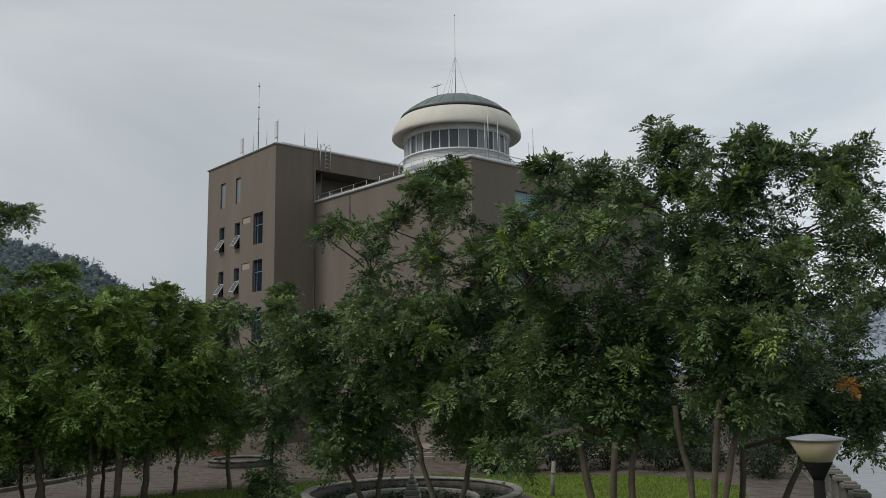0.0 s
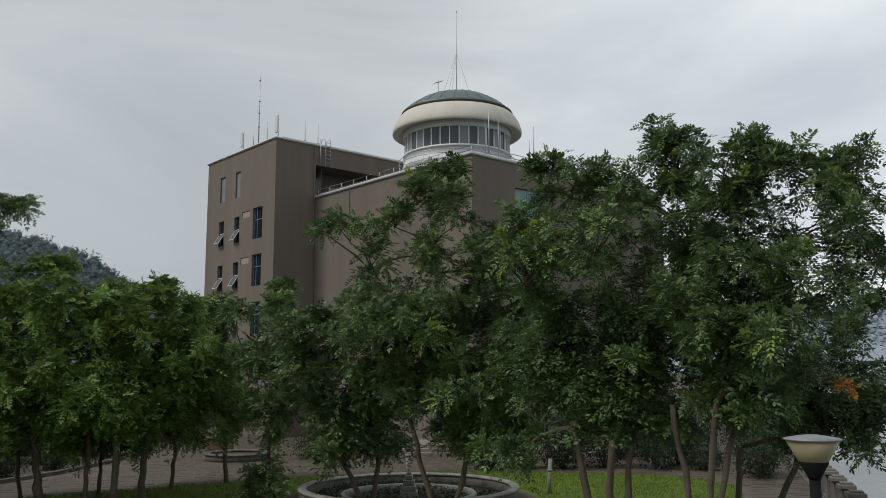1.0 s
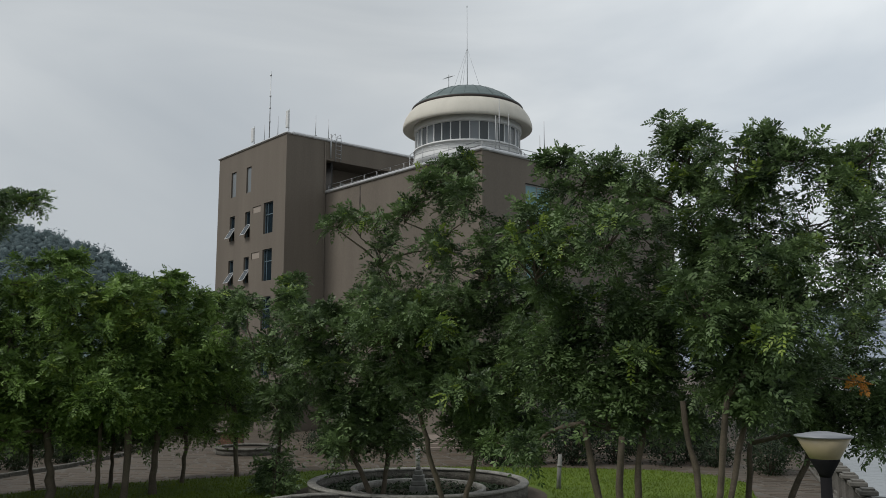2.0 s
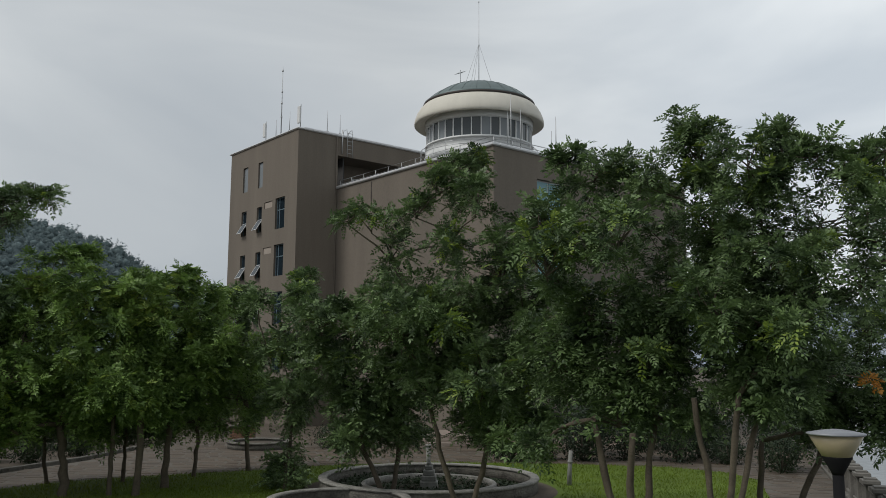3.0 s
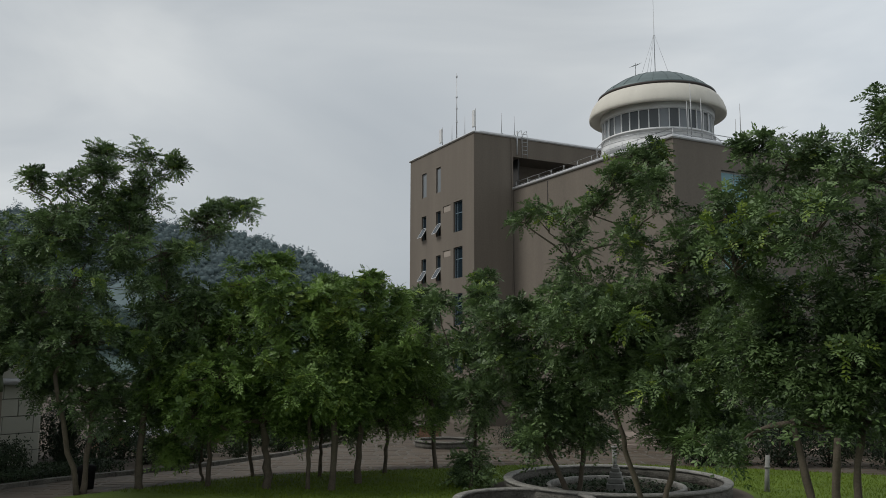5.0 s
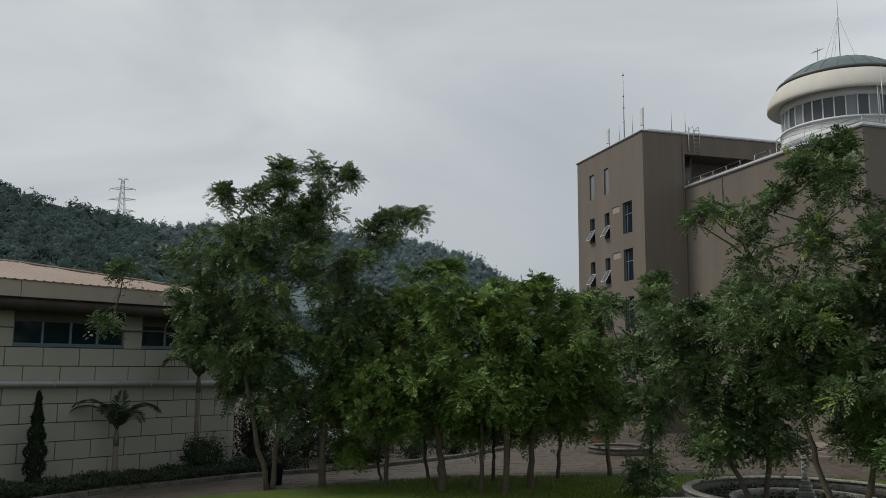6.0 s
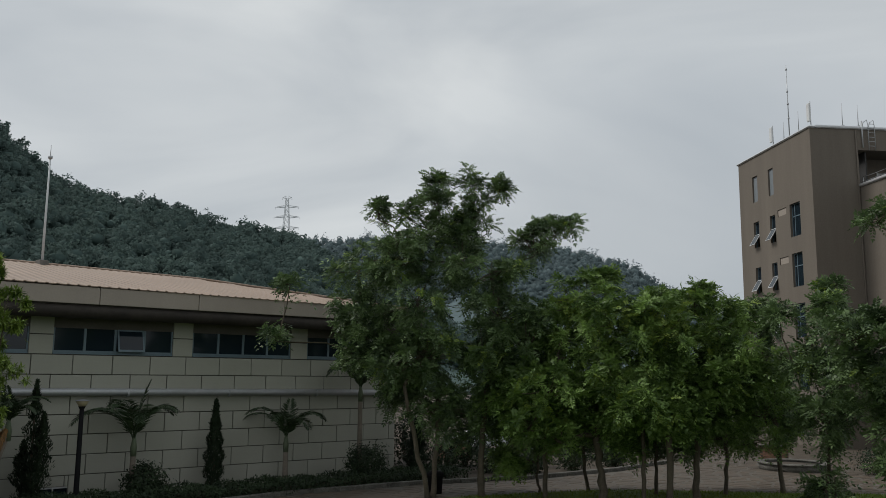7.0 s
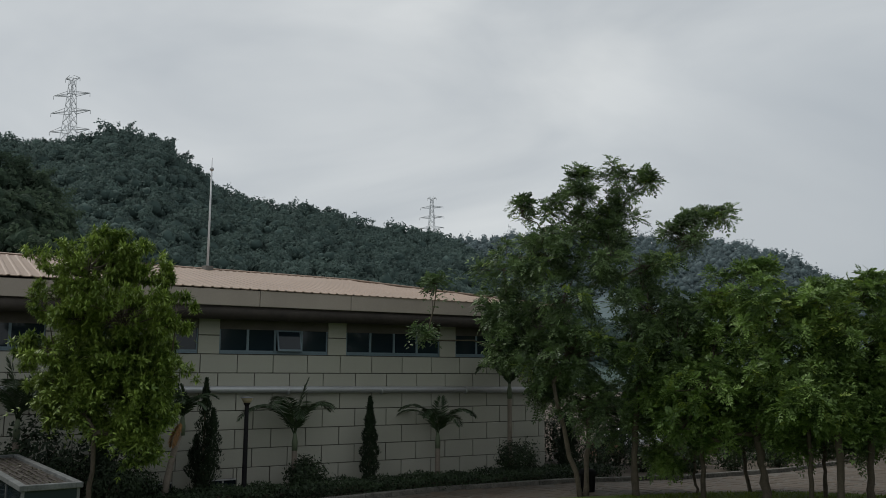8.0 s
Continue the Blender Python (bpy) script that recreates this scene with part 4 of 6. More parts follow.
        area = ru * rz + ru * rv + rv * rz
        fill = 1.9 if z < ztop * 0.6 else 1.0
        n_cl = max(3, int(area * 2.5 * fill * density))
        d = unit(rg.normal(size=(n_cl, 3)) + np.array([0, 0, 0.12]))
        rad = (1 - 0.6 * rg.random((n_cl, 1)) ** 1.5) * (1 + 0.14 * rg.normal(size=(n_cl, 1)))
        cc = np.array(c) + d * rad * np.array([ru, rv, rz])
        extra = [p + rg.normal(size=3) * 0.15 for p in along]
        if z > ztop - 1.6:
            # young shoots stand clear of the crown's top
            extra += [np.array(c) + np.array([-0.4 * ru, 0, rz - 0.3]), np.array(c) + np.array([0.35 * ru, 0, rz - 0.18])]
        if extra:
            cc = np.concatenate([cc, np.array(extra)])
            d = np.concatenate([d, unit(np.array(extra) - np.array(c) + np.array([0, 0, 0.3]))])
            n_cl = len(cc)
        rc = rg.uniform(0.22, 0.42, n_cl) * min(1.0, 0.45 + 0.8 * min(ru, rz))
        for j in range(n_cl):
            e = Vector(cc[j])
            a0 = low.lerp(c, rg.random())
            m2 = a0.lerp(e, 0.55) + Vector((rg.normal() * 0.05, rg.normal() * 0.05, -0.05))
            tube(wood, [a0, m2, e], [0.02, 0.014, 0.006], 4, False)
        # each twig ends in a few rosettes of leaves that spread round its axis and droop
        ros, per = (4, 8) if kind != 3 else (6, 4)
        c0 = np.repeat(cc, ros, 0)
        shift = unit(rg.normal(size=c0.shape)) * np.repeat(rc, ros)[:, None] * rg.uniform(0.45, 1.0, (len(c0), 1)) * np.array([1.0, 1.0, 0.6])
        shift[::ros] *= 0.15
        axis = unit(np.repeat(d, ros, 0) * 0.55 + shift * 1.2 + np.array([0, 0, 0.55]) + rg.normal(size=c0.shape) * 0.25)
        ref = unit(np.cross(axis, rg.normal(size=c0.shape)))
        oth = np.cross(axis, ref)
        for k in range(per):
            turn = 2.4 * k + rg.normal(size=(len(c0), 1)) * 0.25
            open_ = math.radians(38 + 66 * k / per) + rg.normal(size=(len(c0), 1)) * 0.14
            p = c0 + shift - axis * 0.16 * k / per
            p[:, 2] = np.maximum(p[:, 2], 0.3)
            O.append(p)
            D.append(unit(axis * np.cos(open_) + (ref * np.cos(turn) + oth * np.sin(turn)) * np.sin(open_)))
    # shaded leaves inside the crown, between its lobes
    lb = np.array([l[:2] for l in lobes])
    inner = None
    n_in = int(190 * len(lobes) * (0.5 if kind == 3 else 1.0))
    i0, i1, g = rg.integers(len(lobes), size=n_in), rg.integers(len(lobes), size=n_in), rg.random((n_in, 1))
    near = np.hypot(*(lb[i0] - lb[i1]).T) < 2.6
    m2 = (lb[i0] * g + lb[i1] * (1 - g))[near]
    m2 = m2[m2[:, 1] < ztop * 0.72]
    if len(m2):
        p = np.column_stack([m2[:, 0], rg.normal(size=len(m2)) * 0.5, m2[:, 1]]) + rg.normal(size=(len(m2), 3)) * 0.25
        p[:, 2] = np.maximum(p[:, 2], 0.3)
        inner = (p, unit(rg.normal(size=p.shape) * np.array([1, 1, 0.4])))
    O, D = np.concatenate(O), np.concatenate(D)
    up = unit(np.array([0, 0, 1.0]) + rg.normal(size=O.shape) * 0.5)
    nrm = unit(up - D * np.sum(up * D, 1, keepdims=True))
    if kind == 3:
        v, f = whorl_leaves(O, D, nrm, rg, 0.19, 9, 0.05)
    else:
        close = math.hypot(bx, by) < 26
        v, f = compound_leaves(O, D, nrm, rg, 0.34 if close else 0.37, 5, 0.11 if close else 0.125, 0.048 if close else 0.055)
    if inner:
        ni = unit(np.array([0, 0, 1.0]) + rg.normal(size=inner[0].shape) * 0.4)
        ni = unit(ni - inner[1] * np.sum(ni * inner[1], 1, keepdims=True))
        v, f = join([(v, f), compound_leaves(inner[0], inner[1], ni, rg, 0.42, 3, 0.15, 0.05 if kind == 3 else 0.065)])
    part("trunk", wood, M_BARK, T, "rough grey-brown trunk and limbs")
    crown = raw("crown", v, f, LEAVES[kind], T)
    # a few sprigs of young yellow leaves, whose pale colour also paints lit tips
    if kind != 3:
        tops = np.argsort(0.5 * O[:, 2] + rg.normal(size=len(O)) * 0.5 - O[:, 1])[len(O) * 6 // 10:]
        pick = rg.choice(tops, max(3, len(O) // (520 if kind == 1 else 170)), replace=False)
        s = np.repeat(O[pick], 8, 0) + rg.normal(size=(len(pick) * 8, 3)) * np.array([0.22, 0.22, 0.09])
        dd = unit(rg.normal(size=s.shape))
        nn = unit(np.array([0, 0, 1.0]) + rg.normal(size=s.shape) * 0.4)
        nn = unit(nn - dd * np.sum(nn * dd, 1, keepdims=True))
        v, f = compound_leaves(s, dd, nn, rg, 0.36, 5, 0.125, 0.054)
        sp = raw("young_lit_leaves", v, f, M_SPRIG, T)
        tagged(sp, "young yellow-green sprigs, pale like lit tips")
    return T


# base x, base y, leaf kind, trunk radius, stems, lobes (across, height, half width, half height)
TREES = [
    (3.8, 19.6, 1, 0.17, 3, [(-1.34, 9.18, 0.53, 0.47), (-0.68, 8.73, 1.07, 0.73), (0.51, 8.73, 1.2, 0.73), (1.69, 9.13, 0.94, 0.8), (1.7, 9.62, 0.32, 0.36), (-1.53, 7.54, 0.94, 0.94), (-0.21, 7.21, 1.47, 1.2), (1.08, 7.29, 1.2, 1.2), (-0.93, 5.64, 1.74, 1.07), (0.75, 5.59, 1.33, 1.2), (-0.34, 4.06, 1.87, 0.93), (-1.62, 4.6, 1.2, 1.07), (0.43, 4.31, 1.2, 0.8), (-2.33, 2.54, 0.81, 0.54), (1.93, 7.64, 0.8, 0.8), (1.99, 6.46, 0.8, 0.8), (1.91, 8.45, 0.6, 0.48), (1.01, 3.23, 1.07, 0.48), (-0.25, 3.05, 0.8, 0.45), (-1.75, 6.6, 0.8, 0.8), (-1.95, 7.5, 0.6, 0.7)]),
    (5.3, 18.2, 1, 0.15, 3, [(1.56, 8.6, 0.7, 0.64), (1.56, 9.23, 0.33, 0.31), (2.26, 8.79, 0.64, 0.46), (2.79, 8.44, 0.9, 0.58), (3.58, 8.77, 0.54, 0.44), (0.87, 8.66, 0.7, 0.57), (1.14, 7.39, 1.4, 0.89), (2.38, 7.43, 1.15, 0.7), (3.61, 7.83, 0.64, 0.64), (0.59, 5.95, 1.39, 1.01), (1.6, 5.6, 1.0, 0.7), (0.39, 4.52, 1.39, 0.76), (1.74, 4.49, 1.4, 0.76), (3.04, 6.09, 0.77, 0.64), (1.25, 3.8, 1.4, 0.51), (3.68, 6.76, 0.52, 0.52), (1.23, 5.21, 1.14, 0.76), (0.81, 3.92, 1.14, 0.51), (0.1, 5.49, 0.76, 0.76), (3.03, 7.27, 0.64, 0.51), (1.2, 6.65, 1.1, 0.7), (0.4, 6.9, 0.9, 0.8), (0.9, 8.0, 0.8, 0.6)]),
    (7.6, 21.7, 1, 0.13, 2, [(2.4, 5.19, 0.77, 0.62), (3.21, 5.86, 0.53, 0.4), (1.84, 4.52, 0.92, 0.92), (2.98, 3.82, 0.53, 0.62), (1.63, 3.42, 0.92, 0.62), (0.94, 2.73, 0.77, 0.77), (2.75, 3.21, 0.54, 0.39), (1.14, 3.83, 1.08, 0.92), (3.4, 6.68, 0.47, 0.62), (3.19, 3.81, 0.46, 0.77), (2.82, 2.61, 0.46, 0.46)]),
    (0.1, 24.0, 1, 0.13, 2, [(0.14, 10.23, 0.61, 0.42), (-0.19, 9.73, 0.88, 0.54), (0.28, 8.73, 0.61, 0.96), (-0.85, 9.49, 0.51, 0.58), (-0.46, 8.08, 0.61, 0.96), (-1.43, 8.67, 0.64, 0.48), (-2.16, 7.62, 0.8, 0.8), (-2.73, 8.28, 0.64, 0.55), (-3.38, 8.42, 0.48, 0.39), (0.97, 6.92, 1.28, 0.96), (-0.49, 5.82, 1.76, 1.12), (1.48, 7.89, 0.8, 0.64), (1.74, 5.46, 1.28, 1.44), (-1.77, 5.36, 1.44, 1.12), (0.44, 3.91, 1.76, 0.96), (1.36, 2.81, 0.96, 0.64), (-1.14, 3.93, 1.12, 0.8), (0.14, 5.01, 1.44, 0.96), (2.18, 4.04, 0.96, 0.96), (0.74, 3.13, 1.12, 0.48), (1.6, 2.5, 1.2, 0.65), (0.5, 2.45, 1.0, 0.5)]),
    (-2.2, 26.9, 1, 0.14, 2, [(-0.74, 5.68, 1.62, 0.9), (-1.8, 4.46, 1.62, 1.08), (-0.04, 3.91, 1.62, 1.08), (-1.09, 3.06, 1.44, 0.72), (-2.15, 5.52, 1.08, 0.72), (0.49, 2.68, 1.08, 0.54), (-2.87, 6.41, 0.54, 0.47), (-0.39, 6.57, 0.79, 0.54), (0.48, 1.99, 0.9, 0.54), (-0.91, 2.19, 0.9, 0.47), (-1.4, 1.7, 0.7, 0.45)]),
    (-6.0, 29.3, 1, 0.09, 1, [(0.35, 0.89, 0.8, 0.6), (-0.1, 0.34, 0.6, 0.5), (0.48, 7.27, 0.44, 0.36), (0.41, 6.18, 0.72, 0.52), (-0.61, 4.9, 1.2, 0.8), (0.2, 3.17, 1.2, 1), (0.74, 4.72, 1, 1), (-1.05, 6.45, 0.52, 0.4)]),
    (-18.1, 25.0, 1, 0.15, 2, [(0.05, 11.3, 0.54, 0.45), (0.18, 10.42, 1.03, 0.7), (1.43, 11.12, 0.82, 0.7), (2.43, 11.19, 0.41, 0.37), (-2.07, 10.28, 0.37, 0.58), (-0.95, 10.25, 0.41, 0.54), (1.87, 9.7, 0.82, 0.54), (-1.53, 8.52, 2.06, 0.93), (-2.79, 8.17, 1.24, 0.74), (1.02, 8.73, 1.65, 1.03), (-0.53, 7.07, 2.26, 1.24), (-2.53, 6.63, 1.65, 1.03), (-0.45, 5.12, 2.06, 1.13), (0.18, 3.38, 1.85, 1.24), (-1.32, 3.96, 1.03, 1.24), (-5.13, 7.58, 0.38, 0.21), (-5.6, 5.62, 0.42, 0.38), (-2.27, 5.1, 1.44, 0.83), (0.3, 9.6, 1.1, 0.7), (-1.2, 9.3, 0.8, 0.6), (1.2, 9.9, 0.8, 0.6)]),
    (-16.8, 26.3, 1, 0.16, 1, [(0.33, 8.2, 1.67, 1.04), (1.92, 9.09, 1.25, 0.83), (3.25, 9.95, 0.54, 0.33), (2.31, 9.91, 0.63, 0.29), (0.57, 6.77, 1.87, 1.25), (0.24, 4.75, 1.67, 1.46), (1.6, 5.57, 1.46, 1.25), (-0.08, 2.58, 1.25, 1.04), (1.26, 3.55, 1.46, 1.04)]),
    (-12.6, 27.4, 2, 0.17, 1, [(-0.87, 7.13, 1.41, 0.91), (0.12, 7.75, 0.52, 0.4), (-1.43, 5.34, 1.41, 1.01), (0.15, 5.54, 1.81, 1.21), (-0.61, 3.57, 1.61, 1.01), (-1.79, 3.96, 1.21, 1.01), (0.57, 3.96, 1.61, 1.01), (-1.36, 2.32, 0.81, 0.6), (0.89, 1.92, 0.8, 0.28), (-2.58, 4.74, 1.41, 1.01), (-1.64, 6.33, 1.21, 0.81), (0.19, 2.79, 1.61, 0.6), (-2.53, 2.8, 1.01, 0.71), (-3.33, 3.96, 1.01, 0.81)]),
    (-10.4, 27.6, 2, 0.15, 1, [(-0.77, 6.31, 1.38, 0.89), (-0.19, 7.1, 0.59, 0.31), (-0.37, 4.94, 1.77, 1.18), (-0.75, 3.59, 1.77, 0.98), (0.61, 3.4, 1.57, 0.98), (0.61, 2.63, 0.98, 0.39), (-1.75, 6.3, 1.58, 0.89), (-0.17, 3.21, 1.57, 0.79), (0.21, 5.92, 1.38, 0.79)]),
    (-10.1, 29.4, 2, 0.15, 1, [(0.15, 6.84, 1.24, 0.71), (0.36, 7.36, 0.54, 0.25), (0.16, 5.39, 1.87, 1.04), (1.19, 6.01, 1.25, 0.83), (0.77, 3.96, 1.66, 1.24), (1.8, 4.77, 1.25, 1.25), (1.39, 5.18, 1.45, 0.93), (2.41, 3.35, 1.04, 0.94), (-0.46, 4.36, 1.45, 1.04)]),
    (-8.4, 34.1, 1, 0.12, 0, [(-0.62, 6.22, 0.94, 0.94), (-1.1, 3.46, 1.64, 1.17), (-0.17, 4.38, 1.17, 1.4), (0.28, 3.01, 1.17, 0.94), (-0.38, 7.16, 0.7, 0.42)]),
    (-15.7, 28.6, 2, 0.07, 1, [(-1.03, 2.59, 0.78, 0.52), (0.02, 2.06, 0.87, 0.52), (-1.4, 1.26, 0.87, 0.52)]),
    (-23.1, 9.6, 3, 0.09, 1, [(0.15, 7.87, 0.83, 0.4), (-0.24, 7.07, 1.17, 0.75), (0.91, 7.36, 1, 0.67), (-0.74, 6.04, 1.08, 0.75), (0.69, 5.93, 1.67, 1), (2.05, 5.74, 0.6, 0.67), (-0.81, 4.83, 1.17, 0.83), (0.92, 4.54, 1.5, 1), (1.85, 6.77, 0.43, 0.43), (0.1, 3.78, 1.17, 0.83), (1.42, 3.31, 0.92, 0.83), (1.66, 4.39, 0.84, 0.84), (-1.01, 3.78, 0.67, 0.5), (1.17, 2.48, 0.63, 0.43), (-0.69, 3.04, 0.6, 0.33), (1.5, 2.2, 0.5, 0.5), (0.6, 2.7, 0.5, 0.45)]),
    (-14.9, 27.5, 2, 0.11, 0, [(-0.61, 4.35, 1.04, 1.04), (0.22, 3.15, 1.04, 0.83), (-1.19, 3.55, 1.04, 0.83), (-0.25, 5.98, 0.83, 0.83)]),
    (-14.5, 30.2, 1, 0.09, 0, [(-0.2, 2.0, 1.3, 0.6), (-0.13, 4.36, 1.12, 1.12), (-0.33, 3.06, 1.12, 0.89), (0.28, 6.12, 0.89, 0.89)]),
    (-11.3, 27.7, 2, 0.1, 0, [(-0.16, 4.75, 1, 1), (0.44, 3.58, 1, 0.8)]),
    (-12.1, 30.8, 1, 0.09, 0, [(-1.0, 2.1, 1.2, 0.6), (0.6, 1.9, 1.3, 0.6), (0.27, 4.37, 1.1, 1.1), (-0.37, 3.07, 1.1, 0.66), (0.7, 5.67, 0.88, 0.88)]),
    (-10.0, 32.3, 2, 0.1, 0, [(-1.0, 1.95, 1.3, 0.65), (0.8, 2.0, 1.3, 0.6), (0.01, 5.26, 1.13, 1.13), (0.22, 3.27, 1.13, 0.9), (0.46, 6.61, 0.9, 0.68)]),
]
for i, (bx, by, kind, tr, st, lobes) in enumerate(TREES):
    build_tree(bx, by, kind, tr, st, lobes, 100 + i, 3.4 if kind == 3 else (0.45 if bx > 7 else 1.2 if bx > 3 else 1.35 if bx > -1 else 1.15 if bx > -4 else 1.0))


def dead_spray(at, seed):
    """A clump of withered orange leaves caught in the crown."""
    q = np.random.default_rng(seed)
    o = np.array(at) + unit(q.normal(size=(16, 3))) * q.uniform(0.03, 0.16, (16, 1))
    d = unit(q.normal(size=o.shape) + np.array([0, 0, -0.3]))
    n = unit(np.cross(d, q.normal(size=o.shape)))
    return compound_leaves(o, d, n, q, 0.2, 4, 0.09, 0.045)


v, f = dead_spray(polar(-25.35, 20.5, 4.0), 8)
e = thing("branch", "withered orange leafy branch caught among green leaves", "branch", polar(-25.35, 20.5, 4.0))
ob = raw("dead_leaves", v, f, M_DEAD, e)
ob.matrix_parent_inverse = Matrix.Translation(polar(-25.35, 20.5, 4.0)).inverted()
part("twig", tube(bmesh.new(), [(0, 0, 0), (-0.6, 0.1, 0.1), (-1.4, 0.4, -0.1)], [0.01, 0.02, 0.03], 6), M_BARK, e)


def street_lamp(at, rz=0.0, height=3.55, pole=0.043):
    e = thing("street_lamp", "black post lamp with a yellowed conical bowl", "street lamp", at, rz, "garden lamps")
    part("post", lathe(bmesh.new(), [(0.11, 0), (0.11, 0.25), (pole + 0.017, 0.35), (pole, height - 0.3), (0.0, height - 0.3)], 16), M_BLACK, e)
    part("holder", lathe(bmesh.new(), [(0, height - 0.335), (0.045, height - 0.335), (0.055, height - 0.31), (0.115, height - 0.2), (0.115, height - 0.19), (0, height - 0.19)], 24), M_BLACK, e, "black funnel under the bowl")
    part("bowl", lathe(bmesh.new(), [(0.1, height - 0.2), (0.115, height - 0.19), (0.212, height - 0.02), (0.2, height - 0.02), (0.1, height - 0.18)], 32, True), M_LAMPGLASS, e, "yellowed translucent bowl")
    part("lid", lathe(bmesh.new(), [(0.18, height - 0.03), (0.225, height - 0.018), (0.225, height - 0.006), (0.12, height + 0.014), (0.05, height + 0.024), (0, height + 0.026)], 32), M_LAMPTOP, e, "shallow grey metal lid")
    return e


street_lamp(polar(-23.22, 7.7), height=3.76)
street_lamp(polar(57.9, 30.3), height=3.4, pole=0.07)


# ---------------------------------------------------------------- garden floor
LAWN = [(-24, 6), (-19.5, 22), (-16.6, 27), (-15.4, 29), (-14, 30.8), (-11.5, 32.5), (-8.5, 34.1), (-5.7, 36.0), (-1, 37.6), (4.6, 37.2), (8.6, 36.4), (10.6, 34.6), (11.0, 32.5), (9.6, 27), (6, 14), (3, 4), (-10, 2)]
KERB = [(-23.4, 11), (-23.2, 17), (-22.6, 22.3), (-20.9, 27.4), (-18.2, 32.2), (-16.6, 37.4), (-16.0, 43)]


def inside(p, poly):
    x, y, c = p[0], p[1], False
    for (x0, y0), (x1, y1) in zip(poly, poly[1:] + poly[:1]):
        if (y0 > y) != (y1 > y) and x < (x1 - x0) * (y - y0) / (y1 - y0) + x0:
            c = not c
    return c


def sheet(name, poly, z, material, label, category):
    bm = bmesh.new()
    f = bm.faces.new([bm.verts.new((x, y, z)) for x, y in poly])
    if f.normal.z < 0:
        bmesh.ops.reverse_faces(bm, faces=[f])
    ext = bmesh.ops.extrude_face_region(bm, geom=[f])
    bmesh.ops.translate(bm, vec=(0, 0, -0.2), verts=[v for v in ext["geom"] if isinstance(v, bmesh.types.BMVert)])
    bmesh.ops.triangulate(bm, faces=bm.faces)
    bmesh.ops.recalc_face_normals(bm, faces=bm.faces)
    return tagged(mesh_from(name, bm, material), label, category, kind="structure")


PLAZA = [(x + 0.3, y) for x, y in KERB[1:]] + [(-15, 50), (4, 50), (19, 50), (bank_x(44) - 0.6, 44), (bank_x(10) - 0.6, 10), (bank_x(0) - 0.6, 0), (-8, -2), (-24, 5)]
sheet("pavement", PLAZA, 0.02, M_MORTAR, "pale mortar bed of the stone-paved plaza", "pavement")
sheet("lawn", LAWN, 0.055, M_GRASS, "mown green lawn under the garden trees", "lawn")

rg = np.random.default_rng(21)
pts = rg.uniform((-20, 25.5), (12, 38), (60000, 2))
pts = pts[[inside(p, LAWN) and (p[0] + 1.1) ** 2 + (p[1] - 29.6) ** 2 > 20.5 for p in pts]]
o = np.column_stack([pts, np.full(len(pts), 0.05)])
d = unit(rg.normal(size=o.shape) * 0.45 + np.array([0, 0, 1.0]))
s = unit(np.cross(d, rg.normal(size=o.shape)))
v, f = leaf_array(o, d, s, rg.uniform(0.05, 0.12, len(o)), 0.02)
tagged(raw("grass", v, f, M_BLADE), "short green grass blades on the lawn", "grass", kind="stuff")


M_POSTWHITE = mat('dull_white_stone', (0.22, 0.22, 0.205), 0.9, var=0.3, scale=4, bump=0.4)


def ring(bm, r0, r1, z0, z1, seg=64):
    lathe(bm, [(r1, z0), (r1, z1 - 0.03), (r1 - 0.03, z1), (r0 + 0.03, z1), (r0, z1 - 0.03), (r0, z0)], seg, True)
    return bm


def fountain():
    e = thing("fountain", "round dry fountain basin of pebbled stone", "fountain", (-1.1, 29.6, 0))
    part("floor", lathe(bmesh.new(), [(0, 0.09), (4.3, 0.07), (4.5, 0.0), (0, 0.0)], 64), M_SOIL, e, "bare earth in and round the basin")
    part("basin_wall", ring(bmesh.new(), 3.47, 3.7, 0.02, 0.45), M_STONE, e)
    part("inner_wall", ring(bmesh.new(), 2.15, 2.3, 0.02, 0.3), M_RIMSTONE, e)
    part("rim", ring(bmesh.new(), 3.44, 3.74, 0.44, 0.52), M_RIMSTONE, e, "pale rounded rim")
    bm = bmesh.new()
    for w, z0, z1 in ((0.3, 0.05, 0.34), (0.25, 0.34, 0.52), (0.2, 0.52, 0.7), (0.14, 0.7, 0.85), (0.08, 0.85, 0.97)):
        box(bm, -w, w, -w, w, z0, z1, 0.03)
    tube(bm, [(0, 0, 0.96), (0, 0, 1.08)], [0.05, 0.02], 8)
    part("spout", bm, M_POSTWHITE, e, "white stepped cone spout")
    b = thing("fountain", "smaller curved stone basin beside the fountain", "fountain", (-3.5, 24.9, 0))
    part("basin_wall", ring(bmesh.new(), 1.85, 2.05, 0.0, 0.42), M_STONE, b)
    part("rim", ring(bmesh.new(), 1.8, 2.08, 0.41, 0.48), M_RIMSTONE, b)
    part("floor", lathe(bmesh.new(), [(0, 0.1), (1.86, 0.1), (1.86, 0.0), (0, 0)], 40), M_SOIL, b)


fountain()

q = np.random.default_rng(31)
n = 9000
rr, aa = 3.3 * np.sqrt(q.random(n)), q.uniform(0, 2 * math.pi, n)
o = np.column_stack([-1.1 + rr * np.cos(aa), 29.6 + rr * np.sin(aa), 0.08 + 0.22 * q.random(n) * (0.5 + 0.5 * np.sin(rr * 3 + aa * 2))])
o = o[(np.abs(rr - 2.2) > 0.2) & (rr > 0.45)]
d = unit(q.normal(size=o.shape))
nn = unit(np.array([0, 0, 1.0]) + q.normal(size=o.shape) * 0.5)
